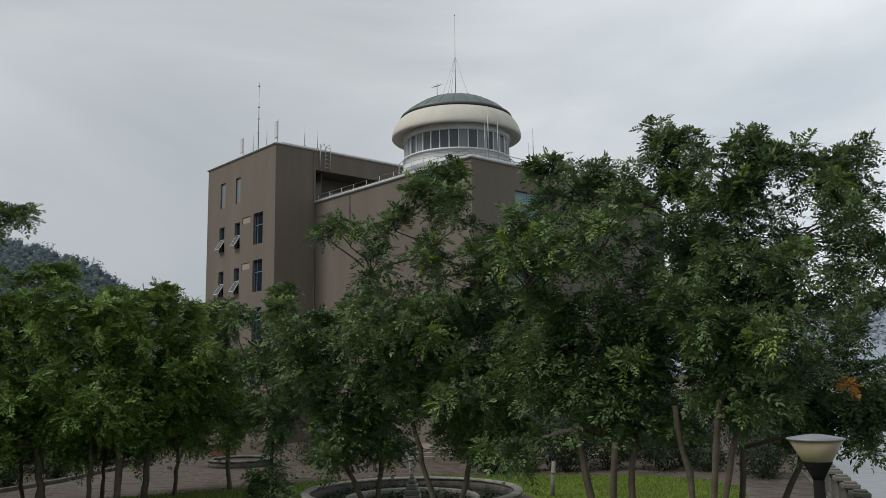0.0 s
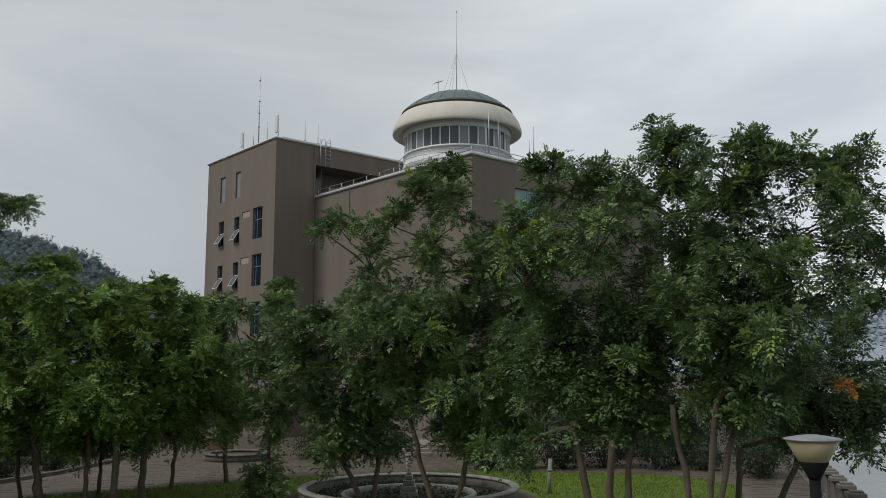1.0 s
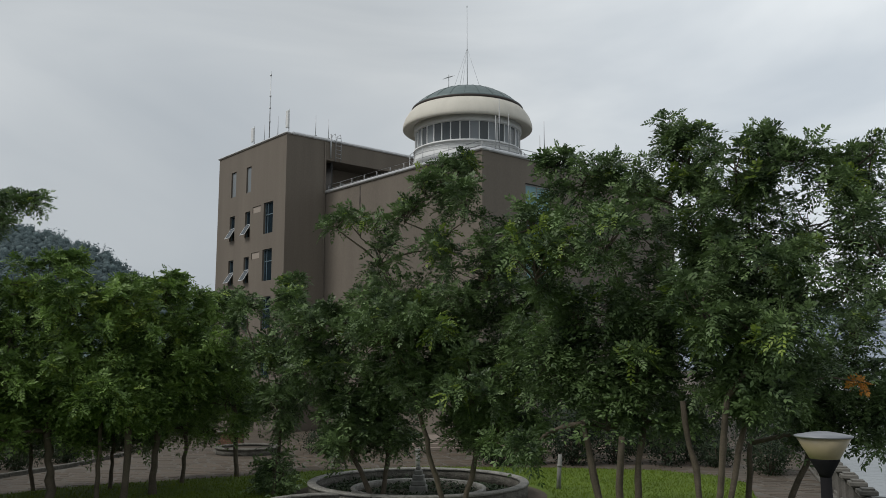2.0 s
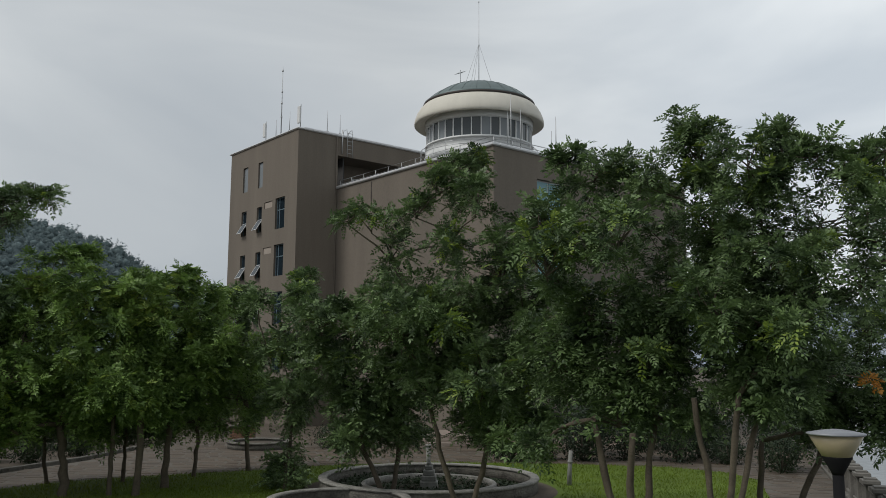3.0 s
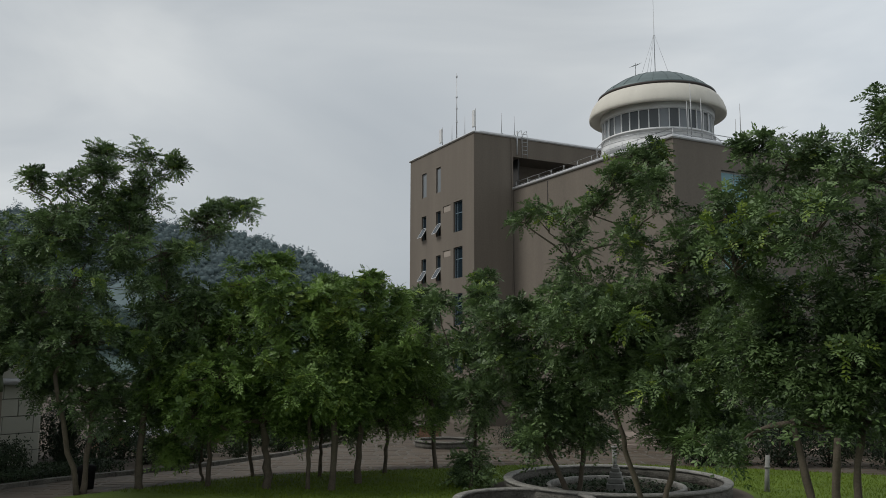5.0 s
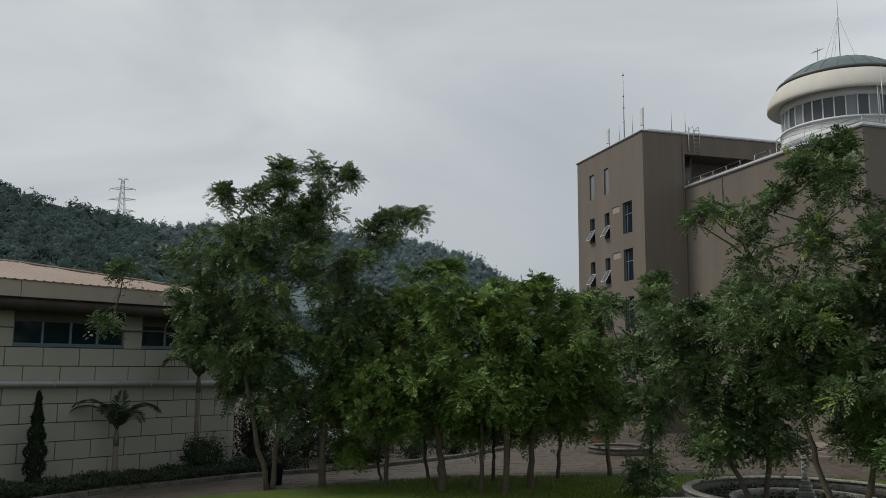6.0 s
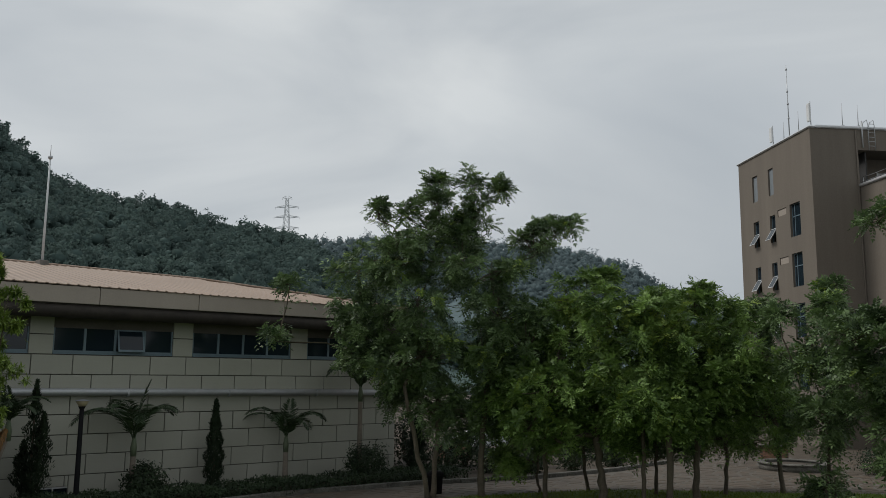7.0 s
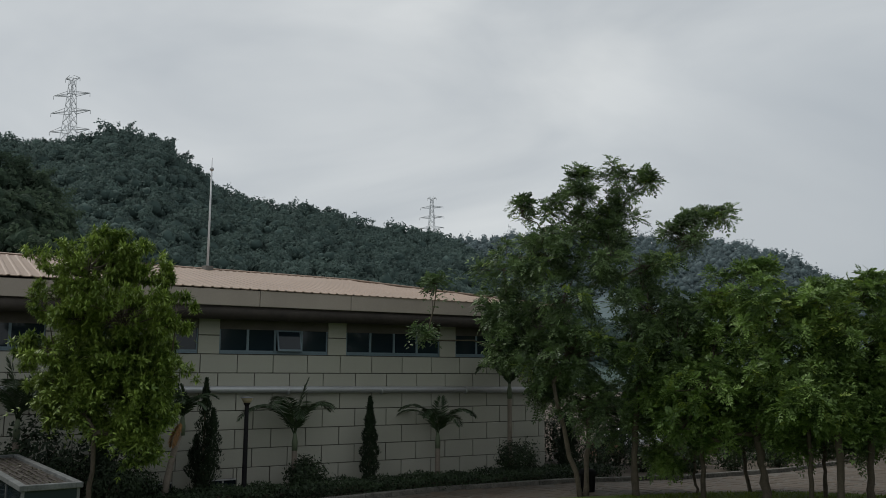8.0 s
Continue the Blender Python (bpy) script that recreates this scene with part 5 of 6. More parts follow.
d = unit(d - nn * np.sum(d * nn, 1, keepdims=True))
v, f = leaf_array(o, d, nn, q.uniform(0.08, 0.16, len(o)), 0.07)
tagged(raw("ground_ivy", v, f, M_SHRUB), "dark ground ivy filling the dry basin", "ivy", kind="stuff")


def kerb_line():
    e = thing("kerb", "low pale stone kerb along the planting bed", "kerb", (0, 0, 0), kind="structure")
    for (x0, y0), (x1, y1) in zip(KERB, KERB[1:]):
        n = max(1, round(math.hypot(x1 - x0, y1 - y0) / 1.1))
        a = math.atan2(y1 - y0, x1 - x0)
        L = math.hypot(x1 - x0, y1 - y0) / n
        for k in range(n):
            m = Matrix.Translation((x0 + (x1 - x0) * (k + 0.5) / n, y0 + (y1 - y0) * (k + 0.5) / n, 0)) @ Matrix.Rotation(a, 4, "Z")
            part("kerb_stone", boxed(-L / 2 + 0.01, L / 2 - 0.01, -0.12, 0.12, -0.1, 0.17, 0.02, m=m), M_STONE, e)


kerb_line()


def balustrade():
    e = thing("balustrade", "weathered concrete river balustrade with capped posts", "balustrade", (0, 0, 0))
    a = math.atan2(1, 0.318)
    post, slat = boxed(-0.15, 0.15, -0.15, 0.15, 0, 0.98, 0.015), boxed(-0.035, 0.035, -0.05, 0.05, 0.2, 0.82, 0.008)
    post = mesh_from("post", post, M_CONC, e)
    cap = mesh_from("cap", box(boxed(-0.27, 0.27, -0.23, 0.23, 0.98, 1.1, 0.02), -0.18, 0.18, -0.16, 0.16, 1.09, 1.15), M_CONC, post)
    bar = mesh_from("baluster", slat, M_CONC, e)
    rail = mesh_from("rail", box(boxed(0.15, 1.6, -0.1, 0.1, 0.82, 0.94, 0.015), 0.15, 1.6, -0.1, 0.1, 0.08, 0.2, 0.015), M_CONC, e)
    plinth = mesh_from("plinth", boxed(-0.2, 1.6, -0.2, 0.2, -0.3, 0.08, 0.02), M_CONC, e)
    first = [post, cap, bar, rail, plinth]
    def put(src, m, parent):
        ob = new(src.name.split(".")[0], src.data)
        ob.parent = parent
        ob.matrix_local = m
        return ob
    for k in range(28):
        y = 3 + k * 1.67
        m = Matrix.Translation((bank_x(y) - 0.35, y, 0.02)) @ Matrix.Rotation(a, 4, "Z")
        p = put(post, m, e)
        put(cap, Matrix.Identity(4), p)
        put(rail, m, e)
        put(plinth, m, e)
        for j in range(6):
            put(bar, m @ Matrix.Translation((0.3 + 0.23 * j, 0, 0)), e)
    for ob in first[::-1]:
        bpy.data.objects.remove(ob)


balustrade()


# ---------------------------------------------------------------- low planting
def scatter_leaves(centers, dirs, rgen, length, width, jitter=0.5):
    t = unit(rgen.normal(size=centers.shape))
    n = unit(dirs + rgen.normal(size=centers.shape) * jitter)
    t = unit(t - n * np.sum(t * n, 1, keepdims=True))
    return leaf_array(centers, t, n, length * rgen.uniform(0.7, 1.3, len(centers)), width)


def shrub(at, r, h, material=M_SHRUB, seed=0, label="rounded dark green shrub", leaf=0.13, n=2800):
    q = np.random.default_rng(seed)
    e = thing("shrub", label, "shrub", at, 0, "shrubs")
    d = unit(q.normal(size=(n, 3)))
    lump = 1 + 0.25 * np.sin(d[:, 0:1] * 5 + seed) * np.cos(d[:, 1:2] * 4 + seed) + 0.1 * q.normal(size=(n, 1))
    c = d * lump * np.array([r, r, h * 0.55]) * q.uniform(0.55, 1.0, (n, 1)) + np.array([0, 0, h * 0.46])
    c[:, 2] = np.maximum(c[:, 2], 0.06)
    v, f = scatter_leaves(c, d, q, leaf, leaf * 0.42)
    raw("foliage", v, f, material, e)
    bm = bmesh.new()
    for k in range(6):
        a = k * 1.05 + seed
        tube(bm, [(0.05 * math.cos(a), 0.05 * math.sin(a), 0), (r * 0.3 * math.cos(a), r * 0.3 * math.sin(a), h * 0.4), (r * 0.55 * math.cos(a), r * 0.55 * math.sin(a), h * 0.7)], [0.03, 0.02, 0.008], 5)
    part("stem", bm, M_BARK, e)
    return e


def cypress(at, r, h, seed, peaks=1, label="slim dark columnar cypress"):
    q = np.random.default_rng(seed)
    e = thing("cypress", label, "conifer", at, 0, "cypresses")
    part("trunk", tube(bmesh.new(), [(0, 0, -0.1), (0, 0, h * 0.5), (0, 0, h * 0.93)], [0.06, 0.045, 0.01], 7), M_BARK, e)
    chunks = []
    for k, (lean, tall) in enumerate(((0.0, 1.0), (0.75, 0.74), (-0.7, 0.5))[:peaks]):
        hh, ox = h * tall, r * lean
        n = 4200 if peaks == 1 else 2000
        z = q.random(n) ** 0.85
        a = q.uniform(0, 2 * math.pi, n)
        tier = 1 + (0.24 if peaks == 1 else 0.45) * np.sin(z * hh * 11 + 1.3 * np.sin(2 * a + k)) + 0.1 * q.normal(size=n)
        w = r * np.minimum(1.0, 0.6 + z * 1.3) * (1 - z ** 1.6) * tier * (1.0 if peaks == 1 else 0.5)
        c = np.column_stack([ox * np.minimum(1, z * 2) + np.cos(a) * w, np.sin(a) * w, 0.08 + z * hh])
        d = unit(np.column_stack([np.cos(a), np.sin(a), np.full(n, 0.4)]))
        up = unit(np.column_stack([np.cos(a) * 0.4, np.sin(a) * 0.4, np.ones(n)]) + q.normal(size=(n, 3)) * 0.25)
        chunks.append(leaf_array(c, up, d, 0.13 * q.uniform(0.7, 1.2, n), 0.045))
    v, f = join(chunks)
    raw("foliage", v, f, M_CYPRESS, e)


def palm(at, h, span, seed, lean=(0, 0), fronds=11, dead=0, label="small garden palm with arching feather fronds"):
    q = np.random.default_rng(seed)
    e = thing("palm", label, "palm", at, 0, "garden palms")
    top = Vector((lean[0], lean[1], h))
    bm = bmesh.new()
    pts = [Vector((0, 0, -0.1)), Vector((lean[0] * 0.25, lean[1] * 0.25, h * 0.33)), Vector((lean[0] * 0.6, lean[1] * 0.6, h * 0.66)), top - Vector((0, 0, 0.25)), top]
    tube(bm, pts, [0.14, 0.105, 0.095, 0.09, 0.05], 12)
    part("trunk", bm, M_PALMBARK, e, "pale ringed trunk")
    part("crownshaft", tube(bmesh.new(), [top - Vector((0, 0, 0.5)), top - Vector((0, 0, 0.2)), top + Vector((0, 0, 0.15))], [0.1, 0.11, 0.05], 10), M_SHAFT, e, "smooth green crownshaft")
    for k in range(fronds + dead):
        is_dead = k >= fronds
        a = seed + 2 * math.pi * k / fronds + q.uniform(-0.15, 0.15)
        # a frond leaves the shaft steeply and bends over; the youngest stands upright
        rise, bend = (-0.9, 0.5) if is_dead else (1.5, 0.35) if k == 0 else (1.1 + 0.35 * ((k * 0.618) % 1), 2.3)
        L = span * q.uniform(0.85, 1.1) * (0.6 if is_dead else 0.75 if k == 0 else 1.05)
        m = 12
        t = np.linspace(0, 1, m)
        slope = rise - bend * t ** 1.4
        out = np.concatenate([[0], np.cumsum(np.cos(slope[:-1]))]) * L / (m - 1)
        zz = np.concatenate([[0], np.cumsum(np.sin(slope[:-1]))]) * L / (m - 1)
        c = np.column_stack([top.x + np.cos(a) * out, top.y + np.sin(a) * out, top.z + zz])
        fr = bmesh.new()
        tube(fr, [tuple(p) for p in c], [0.022 * (1 - 0.8 * x) for x in t], 4)
        frond = part("frond", fr, M_DEADPALM if is_dead else M_PALM, e, "hanging orange dead frond" if is_dead else "")
        nl = 40
        tt = np.linspace(0.12, 0.99, nl)
        base = np.column_stack([np.interp(tt, t, c[:, i]) for i in range(3)])
        tan = unit(np.gradient(base, axis=0))
        side = unit(np.cross(tan, np.array([0, 0, 1.0])))
        chunks = []
        for s in (-1, 1):
            dirn = unit(tan * 0.75 + s * side * 0.8 + np.array([0, 0, -0.22]) + q.normal(size=base.shape) * 0.08)
            nn = unit(np.cross(side, tan) + s * side * 0.5)
            nn = unit(nn - dirn * np.sum(nn * dirn, 1, keepdims=True))
            ln = 0.33 * span / 1.5 * np.sin(np.pi * (0.12 + 0.8 * tt)) + 0.06
            chunks.append(leaf_array(base, dirn, nn, ln * 0.9, 0.046))
        v, f = join(chunks)
        raw("blade", v, f, M_DEADPALM if is_dead else M_PALM, frond)
    return e


def hall_at(s, y, z=0.0):
    return HALL_M @ Vector((s, y, z))


palm(hall_at(11.0, -1.15), 1.95, 2.6, 1, fronds=9)
palm(hall_at(16.95, -1.15), 1.8, 2.2, 2, fronds=8)
palm(hall_at(20.3, -1.3), 3.7, 1.9, 3, fronds=10, label="taller slender garden palm")
palm(hall_at(1.9, -1.6), 2.7, 2.7, 4, label="leafy dark garden palm")
palm(hall_at(6.2, -2.2), 2.7, 1.5, 5, lean=(0.15, 0.5), fronds=8, dead=1, label="leaning garden palm with an orange dead frond")
cypress(hall_at(14.0, -1.1), 0.34, 3.2, 11)
cypress(hall_at(7.72, -1.2), 0.72, 3.9, 12, 3, "ragged dark cypress with several tops")
cypress(hall_at(23.2, -1.4), 0.5, 2.3, 13)
cypress(hall_at(4.2, -2.4), 0.42, 2.2, 14)
shrub(hall_at(11.3, -1.5), 0.72, 1.25, seed=1)
shrub(hall_at(20.4, -1.6), 0.95, 1.5, seed=2)
shrub(hall_at(5.3, -2.0), 0.9, 1.2, seed=3)
shrub(hall_at(3.2, -2.2), 0.8, 1.9, seed=4)
shrub(hall_at(1.6, -2.6), 1.0, 2.0, seed=5, label='tall dark bush beside the hall')
shrub(hall_at(-0.2, -2.4), 1.1, 2.2, seed=6, label='tall dark bush beside the hall')
shrub(hall_at(4.4, -3.0), 0.9, 1.5, seed=7)
shrub(hall_at(2.5, -1.4), 1.15, 3.0, M_CYPRESS, 71, 'tall dark bush beside the hall', 0.2, 1500)
shrub(hall_at(4.5, -1.35), 1.0, 2.7, M_CYPRESS, 72, 'tall dark bush beside the hall', 0.2, 1100)
shrub(hall_at(-2.4, -2.2), 1.2, 2.4, seed=8, label='tall dark bush beside the hall')
for i, (x, y, r, h) in enumerate(((-22.2, 31.5, 0.9, 1.3), (-20.9, 33.2, 0.8, 1.2), (-19.4, 34.4, 0.8, 1.0), (-18.3, 36.5, 0.9, 1.1), (-20.5, 36.5, 1.0, 1.4), (-17.6, 39.5, 0.8, 1.0), (5.4, 38.8, 1.2, 2.6), (7.4, 39.4, 1.3, 3.0), (3.6, 39.2, 0.8, 1.2), (11.6, 38, 0.9, 1.2), (12.2, 41.5, 1.1, 1.7), (10.5, 45, 1.6, 3.2), (12.9, 35.2, 1.0, 1.8), (2.2, 38.5, 1.2, 2.2), (9.6, 38.6, 1.3, 3.0), (11.0, 40.2, 1.3, 3.2), (6.0, 41.6, 1.3, 3.2), (13.5, 46, 1.6, 3.4), (7.4, 46.5, 1.5, 2.8), (15.6, 44.0, 1.4, 2.6), (13.4, 36.5, 0.9, 1.5), (4.4, 46.8, 1.4, 2.2), (-3.6, 46.9, 1.3, 1.8), (-23.0, 34.5, 1.3, 2.2), (-21.6, 39.0, 1.3, 2.0), (-25.6, 33.5, 1.4, 2.6), (-19.5, 42, 1.3, 2.2), (-17.2, 45, 1.3, 2.0), (-6.5, 43.5, 1.0, 1.3), (1.2, 44.8, 1.1, 1.5), (9.0, 43.5, 1.2, 2.0))):
    shrub((x, y, 0), r, h, M_CYPRESS if h > 2 else M_SHRUB, 10 + i, 'tall dark evergreen bush' if h > 2 else 'rounded dark green shrub', 0.16 if h > 2 else 0.13, 2600 if h > 2 else 1500)


def hedge():
    q = np.random.default_rng(77)
    n = 36000
    s = q.uniform(-8, 24.5, n)
    y = q.uniform(-3.6, -1.5, n)
    h = 0.44 + 0.04 * np.sin(s * 1.7) + 0.05 * np.sin(s * 4.1)
    z = h * (1 - q.random(n) ** 2 * 0.9)
    p = np.column_stack([s, y, z])
    w = np.array([tuple(HALL_M @ Vector(a)) for a in p])
    v, f = scatter_leaves(w, np.tile(np.array([[0.2, -0.2, 1.0]]), (n, 1)), q, 0.12, 0.055, 0.9)
    e = thing("hedge", "low clipped dark green hedge along the hall", "hedge", hall_at(8, -2, 0), radians(75))
    ob = raw("foliage", v, f, M_SHRUB)
    ob.parent = e
    ob.matrix_parent_inverse = e.matrix_world.inverted()
    part("stem", boxed(-16, 16.3, -0.35, 0.35, 0.0, 0.2, 0.05), M_BARK, e)


hedge()


def kiosk():
    a = Vector(polar(67.45, 20.3))
    b = Vector(polar(71.1, 27.6))
    d = (b - a).normalized()
    L = (b - a).length
    m_ang = math.atan2(d.y, d.x)
    e = thing("kiosk", "low white-rimmed glazed kiosk with leaf litter on its roof", "kiosk", (a.x, a.y, 0), m_ang)
    w, z = 1.25, 1.92
    part("base", boxed(0.05, L - 0.05, 0.05, w - 0.05, -0.1, 0.35, 0.02), M_CONC, e)
    for i in range(5):
        x = 0.06 + i * (L - 0.18) / 4
        for y in (0.05, w - 0.11):
            part("post", boxed(x, x + 0.06, y, y + 0.06, 0.3, z - 0.1), M_OLDWHITE, e)
    for i in range(4):
        x = 0.12 + i * (L - 0.18) / 4
        for y in (0.07, w - 0.09):
            part("pane", boxed(x, x + (L - 0.18) / 4 - 0.06, y, y + 0.02, 0.35, z - 0.12), M_GLASS, e)
    for x in (0.07, L - 0.09):
        part("pane", boxed(x, x + 0.02, 0.11, w - 0.11, 0.35, z - 0.12), M_GLASS, e)
    part("roof", boxed(0.1, L - 0.1, 0.1, w - 0.1, z - 0.14, z - 0.08), M_DRAIN, e, "roof tray filled with leaf litter")
    for x0, x1, y0, y1 in ((0, L, 0, 0.15), (0, L, w - 0.15, w), (0, 0.15, 0.15, w - 0.15), (L - 0.15, L, 0.15, w - 0.15)):
        part("rim", boxed(x0, x1, y0, y1, z - 0.12, z, 0.012), M_OLDWHITE, e, "chipped white rim board")
    for k in range(5):
        y = 0.3 + k * 0.14
        part("batten", boxed(0.3, L - 0.3, y, y + 0.05, z - 0.08, z - 0.06), M_GUTTER, e)
    q = np.random.default_rng(5)
    n = 420
    c = np.column_stack([q.uniform(0.25, L - 0.25, n), q.uniform(0.25, w - 0.25, n), q.uniform(z - 0.08, z - 0.045, n)])
    v, f = scatter_leaves(c, np.tile(np.array([[0.0, 0.0, 1.0]]), (n, 1)), q, 0.1, 0.04, 0.3)
    tagged(raw("leaf_litter", v, f, M_LITTER, e), "dry brown fallen leaves", kind="stuff")


kiosk()


def forecourt():
    e = thing("steps", "broad pale pink stone steps before the office block", "steps", (0.4, 45.5, 0), radians(-3))
    for k in range(3):
        part("step", boxed(-8 + 0.2 * k, 8, -0.5 + 0.4 * k, 4, 0.02 + 0.16 * k, 0.18 + 0.16 * k, 0.015), M_PINK, e)
    w = thing("planter", "round dark stone planter with a pale cap", "planter", (-10.2, 43.6, 0))
    part("wall", ring(bmesh.new(), 1.35, 1.6, 0.0, 0.3), M_STONE, w)
    part("cap", ring(bmesh.new(), 1.32, 1.66, 0.3, 0.38), M_STONE, w)
    part("soil", lathe(bmesh.new(), [(0, 0.25), (1.36, 0.25), (1.36, 0.1), (0, 0.1)], 32), M_SOIL, w)
    for x, y, L, rz in ((-12.6, 46.8, 1.3, 20), (-24.0, 40.5, 3.0, 60), (-26.0, 36.5, 2.0, 70)):
        b = thing("garden_wall", "low orange brick garden wall with a stone cap", "garden wall", (x, y, 0), radians(rz), "brick garden walls")
        for r in range(9):
            for c in range(int(L / 0.25)):
                x0 = c * 0.25 + (0.125 if r % 2 else 0)
                part("brick", boxed(x0, x0 + 0.235, 0, 0.22, r * 0.085, r * 0.085 + 0.073), M_BRICK, b)
        part("core", boxed(0.02, L + 0.08, 0.02, 0.2, -0.1, 0.76), M_MORTAR, b)
        part("cap", boxed(-0.05, L + 0.15, -0.06, 0.28, 0.77, 0.85, 0.015), M_CONC, b)
    p = thing("stone_post", "slightly leaning white stone post on the lawn", "post", (3.8, 30.8, 0), 0.3)
    part("shaft", tube(bmesh.new(), [(0, 0, -0.05), (0.03, 0, 0.6), (0.08, 0, 1.25)], [0.09, 0.075, 0.07], 10), M_POSTWHITE, p)
    part("collar", tube(bmesh.new(), [(0.05, 0, 0.82), (0.055, 0, 0.9)], 0.09, 10), M_POSTWHITE, p)
    p = thing("stone_post", "pale stone post behind the fountain", "post", (-1.35, 35.5, 0), 0.1)
    part("shaft", tube(bmesh.new(), [(0, 0, -0.05), (0, 0, 0.9)], [0.1, 0.09], 10), M_POSTWHITE, p)
    part("collar", tube(bmesh.new(), [(0, 0, 0.9), (0, 0, 1.0)], 0.12, 10), M_POSTWHITE, p)


M_PINK = mat("pale_pink_stone", (0.24, 0.2, 0.17), 0.8, var=0.2, scale=1.2, bump=0.3)
M_BRICK = mat("orange_brick", (0.27, 0.155, 0.1), 0.85, var=0.25, scale=2, bump=0.4, obj=0.4)
forecourt()


def parked_car(at, rz, colour, label):
    m = mat(label.split()[0] + "_car_paint", colour, 0.3, 0.0, var=0.05, bump=0.0)
    e = thing("car", label, "car", at, rz, "parked cars")
    bm = bmesh.new()
    prof = [(-2.15, 0.35), (-2.2, 0.62), (-2.05, 0.88), (-1.2, 0.95), (-0.55, 1.42), (0.9, 1.45), (1.6, 1.02), (2.1, 0.98), (2.2, 0.6), (2.15, 0.35)]
    sides = []
    for y, k in ((-0.86, 0.0), (-0.8, 1.0), (0.8, 1.0), (0.86, 0.0)):
        sides.append([bm.verts.new((x, y * (1.0 if z < 1.0 else 0.84), z)) for x, z in prof])
    sides = [sides[0], sides[3]]
    for i in range(len(prof)):
        j = (i + 1) % len(prof)
        bm.faces.new((sides[0][i], sides[0][j], sides[1][j], sides[1][i]))
    bm.faces.new(sides[0][::-1])
    bm.faces.new(sides[1])
    bmesh.ops.delete(bm, geom=[v for v in bm.verts if not v.link_faces], context="VERTS")
    bmesh.ops.recalc_face_normals(bm, faces=bm.faces)
    bmesh.ops.bevel(bm, geom=bm.edges[:], offset=0.05, segments=2, affect="EDGES")
    body = part("body", bm, m, e)
    for y in (-0.79, 0.79):
        part("side_window", boxed(-0.75, 1.1, y - 0.02, y + 0.02, 1.0, 1.34, 0.01), M_GLASS, body)
    for x0, z0, x1, z1 in ((-1.17, 0.98, -0.6, 1.38), (0.97, 1.4, 1.55, 1.06)):
        ang = math.atan2(z1 - z0, x1 - x0)
        mm = Matrix.Translation(((x0 + x1) / 2, 0, (z0 + z1) / 2 + 0.03)) @ Matrix.Rotation(-ang, 4, "Y")
        part("windscreen", boxed(-0.32, 0.32, -0.66, 0.66, -0.012, 0.012, m=mm), M_GLASS, body)
    for x in (-1.35, 1.35):
        for y in (-0.78, 0.78):
            wh = part("wheel", tube(bmesh.new(), [(x, y - 0.1, 0.32), (x, y + 0.1, 0.32)], 0.32, 20), M_BLACK, e)
            part("rim", tube(bmesh.new(), [(x, y - 0.115, 0.32), (x, y + 0.115, 0.32)], 0.19, 14), M_STEEL, wh)
    for y in (-0.6, 0.6):
        part("headlight", boxed(-2.2, -2.1, y - 0.16, y + 0.16, 0.66, 0.8, 0.02), M_WHITE, body)
    return e


parked_car((-26.6, 42.5, 0), radians(70), (0.55, 0.57, 0.6), "silver small saloon car parked behind the hedge")
parked_car((-29.2, 47.5, 0), radians(70), (0.7, 0.7, 0.7), "white small saloon car parked behind the hedge")


def litter_bin(at):
    e = thing("litter_bin", "squat dark litter bin beside the path", "bin", at)
    part("body", lathe(bmesh.new(), [(0, 0), (0.24, 0), (0.28, 0.6), (0.3, 0.62), (0.3, 0.68), (0.25, 0.68), (0.22, 0.1), (0, 0.1)], 20), M_BLACK, e)
    part("lid", lathe(bmesh.new(), [(0.31, 0.68), (0.31, 0.73), (0.2, 0.8), (0, 0.82)], 20), M_BLACK, e)


litter_bin((-18.7, 26.1, 0.02))


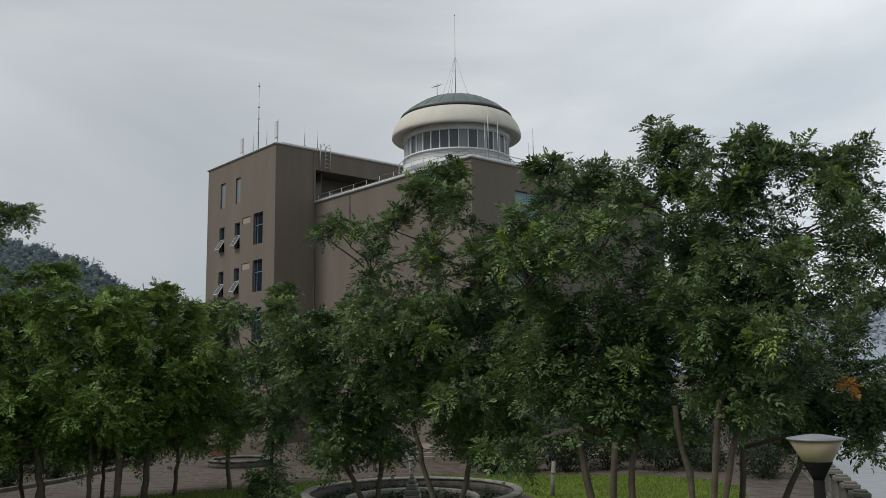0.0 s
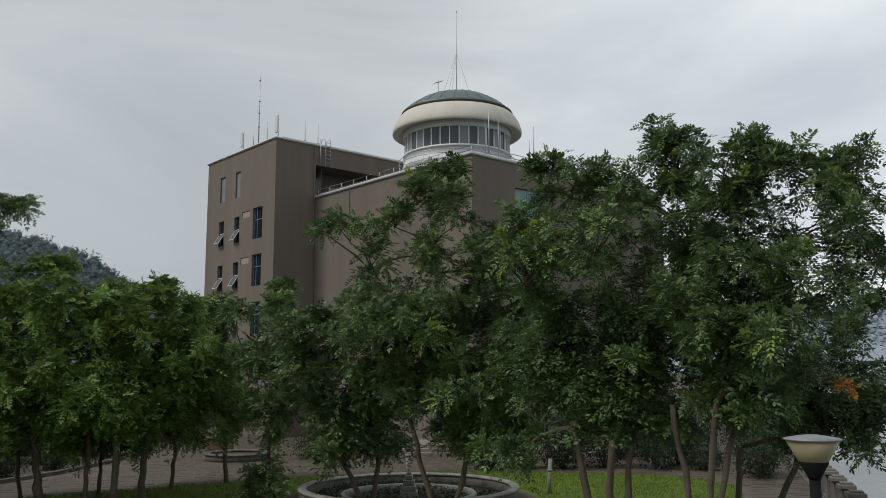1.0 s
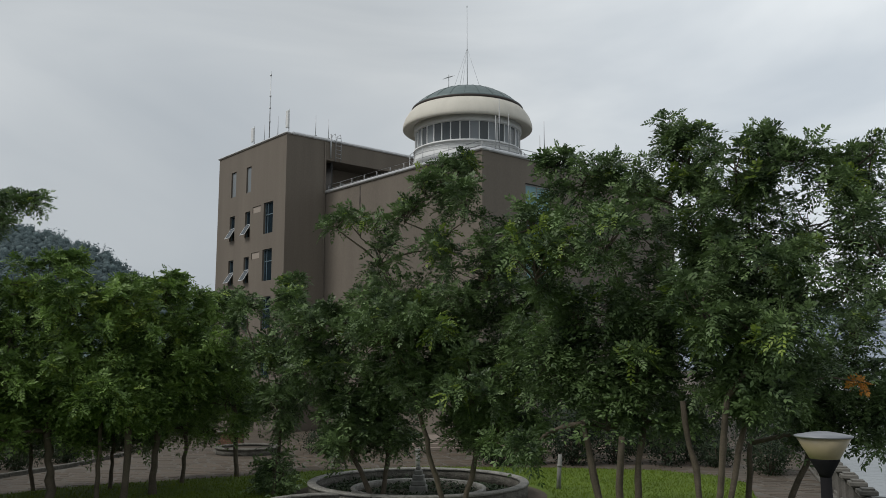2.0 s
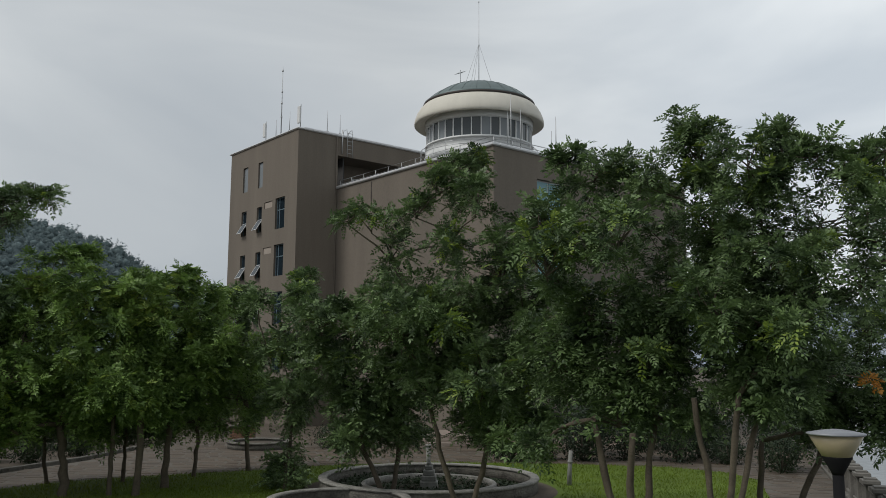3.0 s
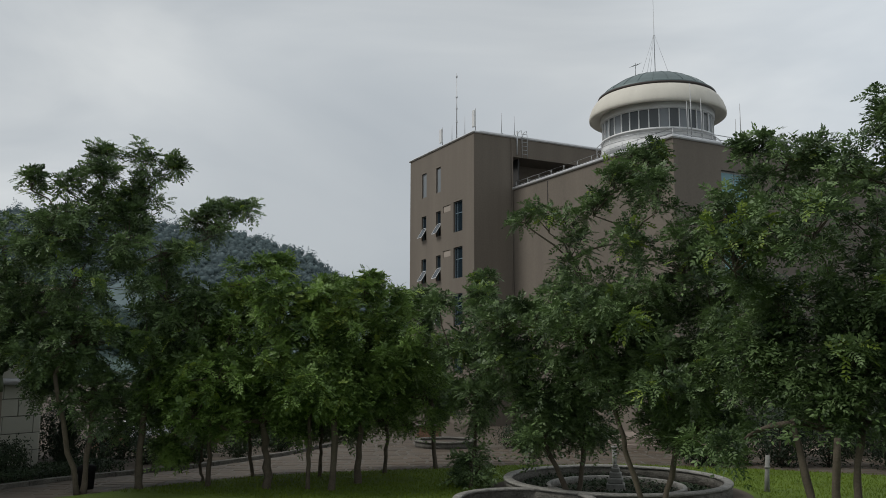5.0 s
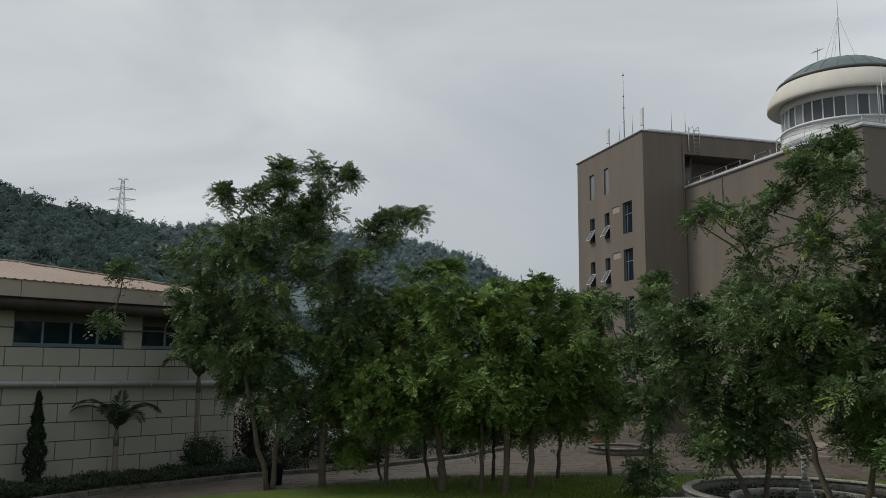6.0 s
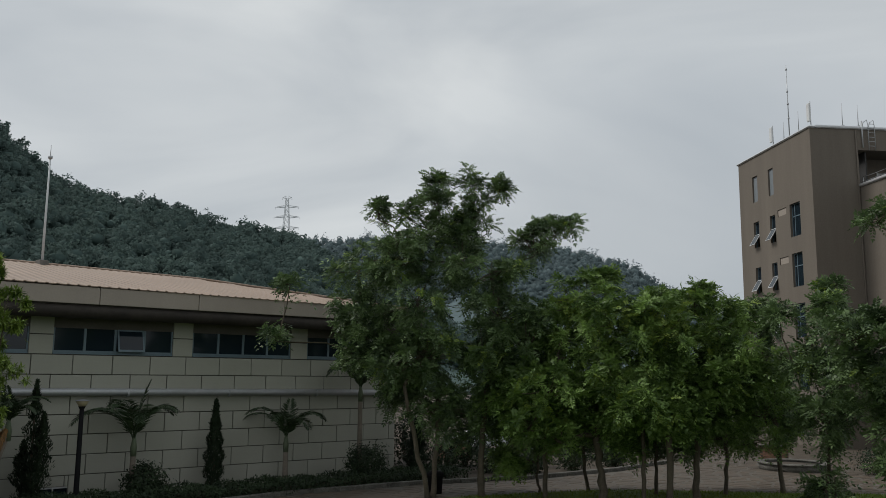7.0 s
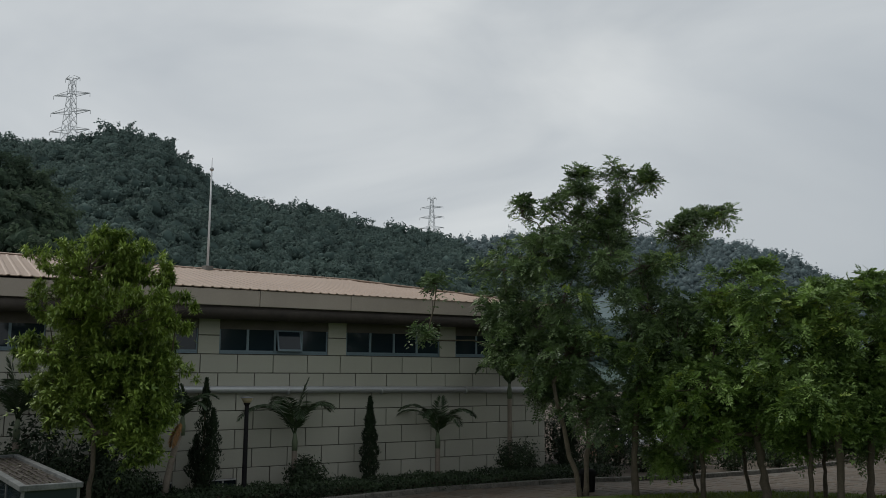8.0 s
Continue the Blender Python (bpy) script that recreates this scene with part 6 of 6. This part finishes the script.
# ---------------------------------------------------------------- facing blocks of the hall
def hall_blocks():
    rnd = random.Random(5)
    W, Hh, J = 1.36, 0.68, 0.03
    cache = {}
    def block(a, b, z0, z1):
        key = (round(b - a, 2), round(z1 - z0, 2))
        if key not in cache:
            bm = boxed(0, key[0] - J, 0, 0.07, 0, key[1] - J, 0.008)
            me = bpy.data.meshes.new("block")
            bm.to_mesh(me)
            bm.free()
            me.materials.append(M_BLOCK)
            cache[key] = me
        ob = new("block", cache[key])
        ob.parent = HALL_WALL
        ob.location = (a + J / 2, -0.008 + rnd.uniform(-0.003, 0.003), z0 + J / 2)
    rest = []
    x1 = 23.06
    for r in range(8):
        zt, zb = 4.9 - Hh * r, max(4.9 - Hh * (r + 1), -0.2)
        x = 9.12 - (0.70 if r % 2 else 0) - W * 30
        while x < x1:
            a, b = max(x, -29.9), min(x + W, x1)
            if b - a > 0.1:
                if zb < 0.6 and any(a < q and b > p for p, q in ((5.8, 6.97), (8.3, 9.25))):
                    p, q = next((p, q) for p, q in ((5.8, 6.97), (8.3, 9.25)) if a < q and b > p)
                    if p - a > 0.06:
                        block(a, p, zb, zt)
                    if b - q > 0.06:
                        block(q, b, zb, zt)
                    if zt > 0.6:
                        block(max(a, p), min(b, q), 0.45, zt)
                elif a > -12:
                    block(a, b, zb, zt)
                else:
                    rest.append((a, b, zb, zt))
            x += W
    for (p0, p1), (q0, q1) in zip(HALL_W, HALL_W[1:]):
        for zb, zt in ((4.9, 5.58), (5.58, 6.25)):
            if p1 > -12:
                block(p1, q0, zb, zt)
            else:
                rest.append((p1, q0, zb, zt))
    block(HALL_W[-1][1], x1, 4.9, 5.58)
    bm = bmesh.new()
    for a, b, z0, z1 in rest:
        box(bm, a + J / 2, b - J / 2, -0.008, 0.06, z0 + J / 2, z1 - J / 2)
    st = mesh_from("blocks", bm, M_BLOCK, HALL_WALL)
    tagged(st, kind="stuff")


hall_blocks()


# ---------------------------------------------------------------- stone slabs of the plaza
def plaza_slabs():
    rnd = random.Random(9)
    shapes = []
    for k in range(14):
        w, d = rnd.uniform(0.5, 1.3), rnd.uniform(0.44, 0.62)
        bm = bmesh.new()
        c = [(-w / 2 + rnd.uniform(0, 0.12), -d / 2 + rnd.uniform(0, 0.1)), (w / 2 - rnd.uniform(0, 0.12), -d / 2 + rnd.uniform(0, 0.05)), (w / 2 - rnd.uniform(0, 0.07), d / 2 - rnd.uniform(0, 0.05)), (-w / 2 + rnd.uniform(0, 0.07), d / 2 - rnd.uniform(0, 0.05))]
        lo = [bm.verts.new((x, y, 0)) for x, y in c]
        hi = [bm.verts.new((x * 0.98, y * 0.97, 0.014)) for x, y in c]
        bm.faces.new(hi)
        for i in range(4):
            bm.faces.new((lo[i], lo[(i + 1) % 4], hi[(i + 1) % 4], hi[i]))
        me = bpy.data.meshes.new("slab")
        bm.to_mesh(me)
        bm.free()
        me.materials.append(M_SLAB)
        shapes.append((w, me, c))
    base = thing("paving", "irregular brown-grey stone slabs of the plaza", "paving", (0, 0, 0.012), kind="structure")
    ang = radians(12)
    ca, sa = math.cos(ang), math.sin(ang)
    near, verts, faces, lots = 0, [], [], []
    v = -10.0
    while v < 62:
        u = -32 + rnd.uniform(0, 0.6)
        while u < 34:
            w, me, c = shapes[rnd.randrange(14)]
            x, y = (u + w / 2) * ca - v * sa, (u + w / 2) * sa + v * ca
            u += w + 0.02
            if not inside((x, y), PLAZA) or inside((x, y), LAWN) or y < 20:
                continue
            lots.append((x, y, me, c))
        v += 0.58
    lots.sort(key=lambda q: (q[0] + 8) ** 2 * 0.4 + (q[1] - 34) ** 2)
    for i, (x, y, me, c) in enumerate(lots):
        t = ang + rnd.uniform(-0.07, 0.07)
        dz = rnd.uniform(-0.006, 0.008)
        if i < 300:
            ob = new("slab", me)
            ob.parent = base
            ob.matrix_local = Matrix.Translation((x, y, dz)) @ Matrix.Rotation(t, 4, "Z")
        else:
            k = len(verts)
            for z, sc in ((0, 1), (0.014, 0.98)):
                for px_, py_ in c:
                    verts.append((x + (px_ * math.cos(t) - py_ * math.sin(t)) * sc, y + (px_ * math.sin(t) + py_ * math.cos(t)) * sc, dz + z))
            faces.append((k + 4, k + 5, k + 6, k + 7))
            for j in range(4):
                faces.append((k + j, k + (j + 1) % 4, k + 4 + (j + 1) % 4, k + 4 + j))
    tagged(raw("slabs", verts, faces, M_SLAB, base), kind="stuff")


plaza_slabs()
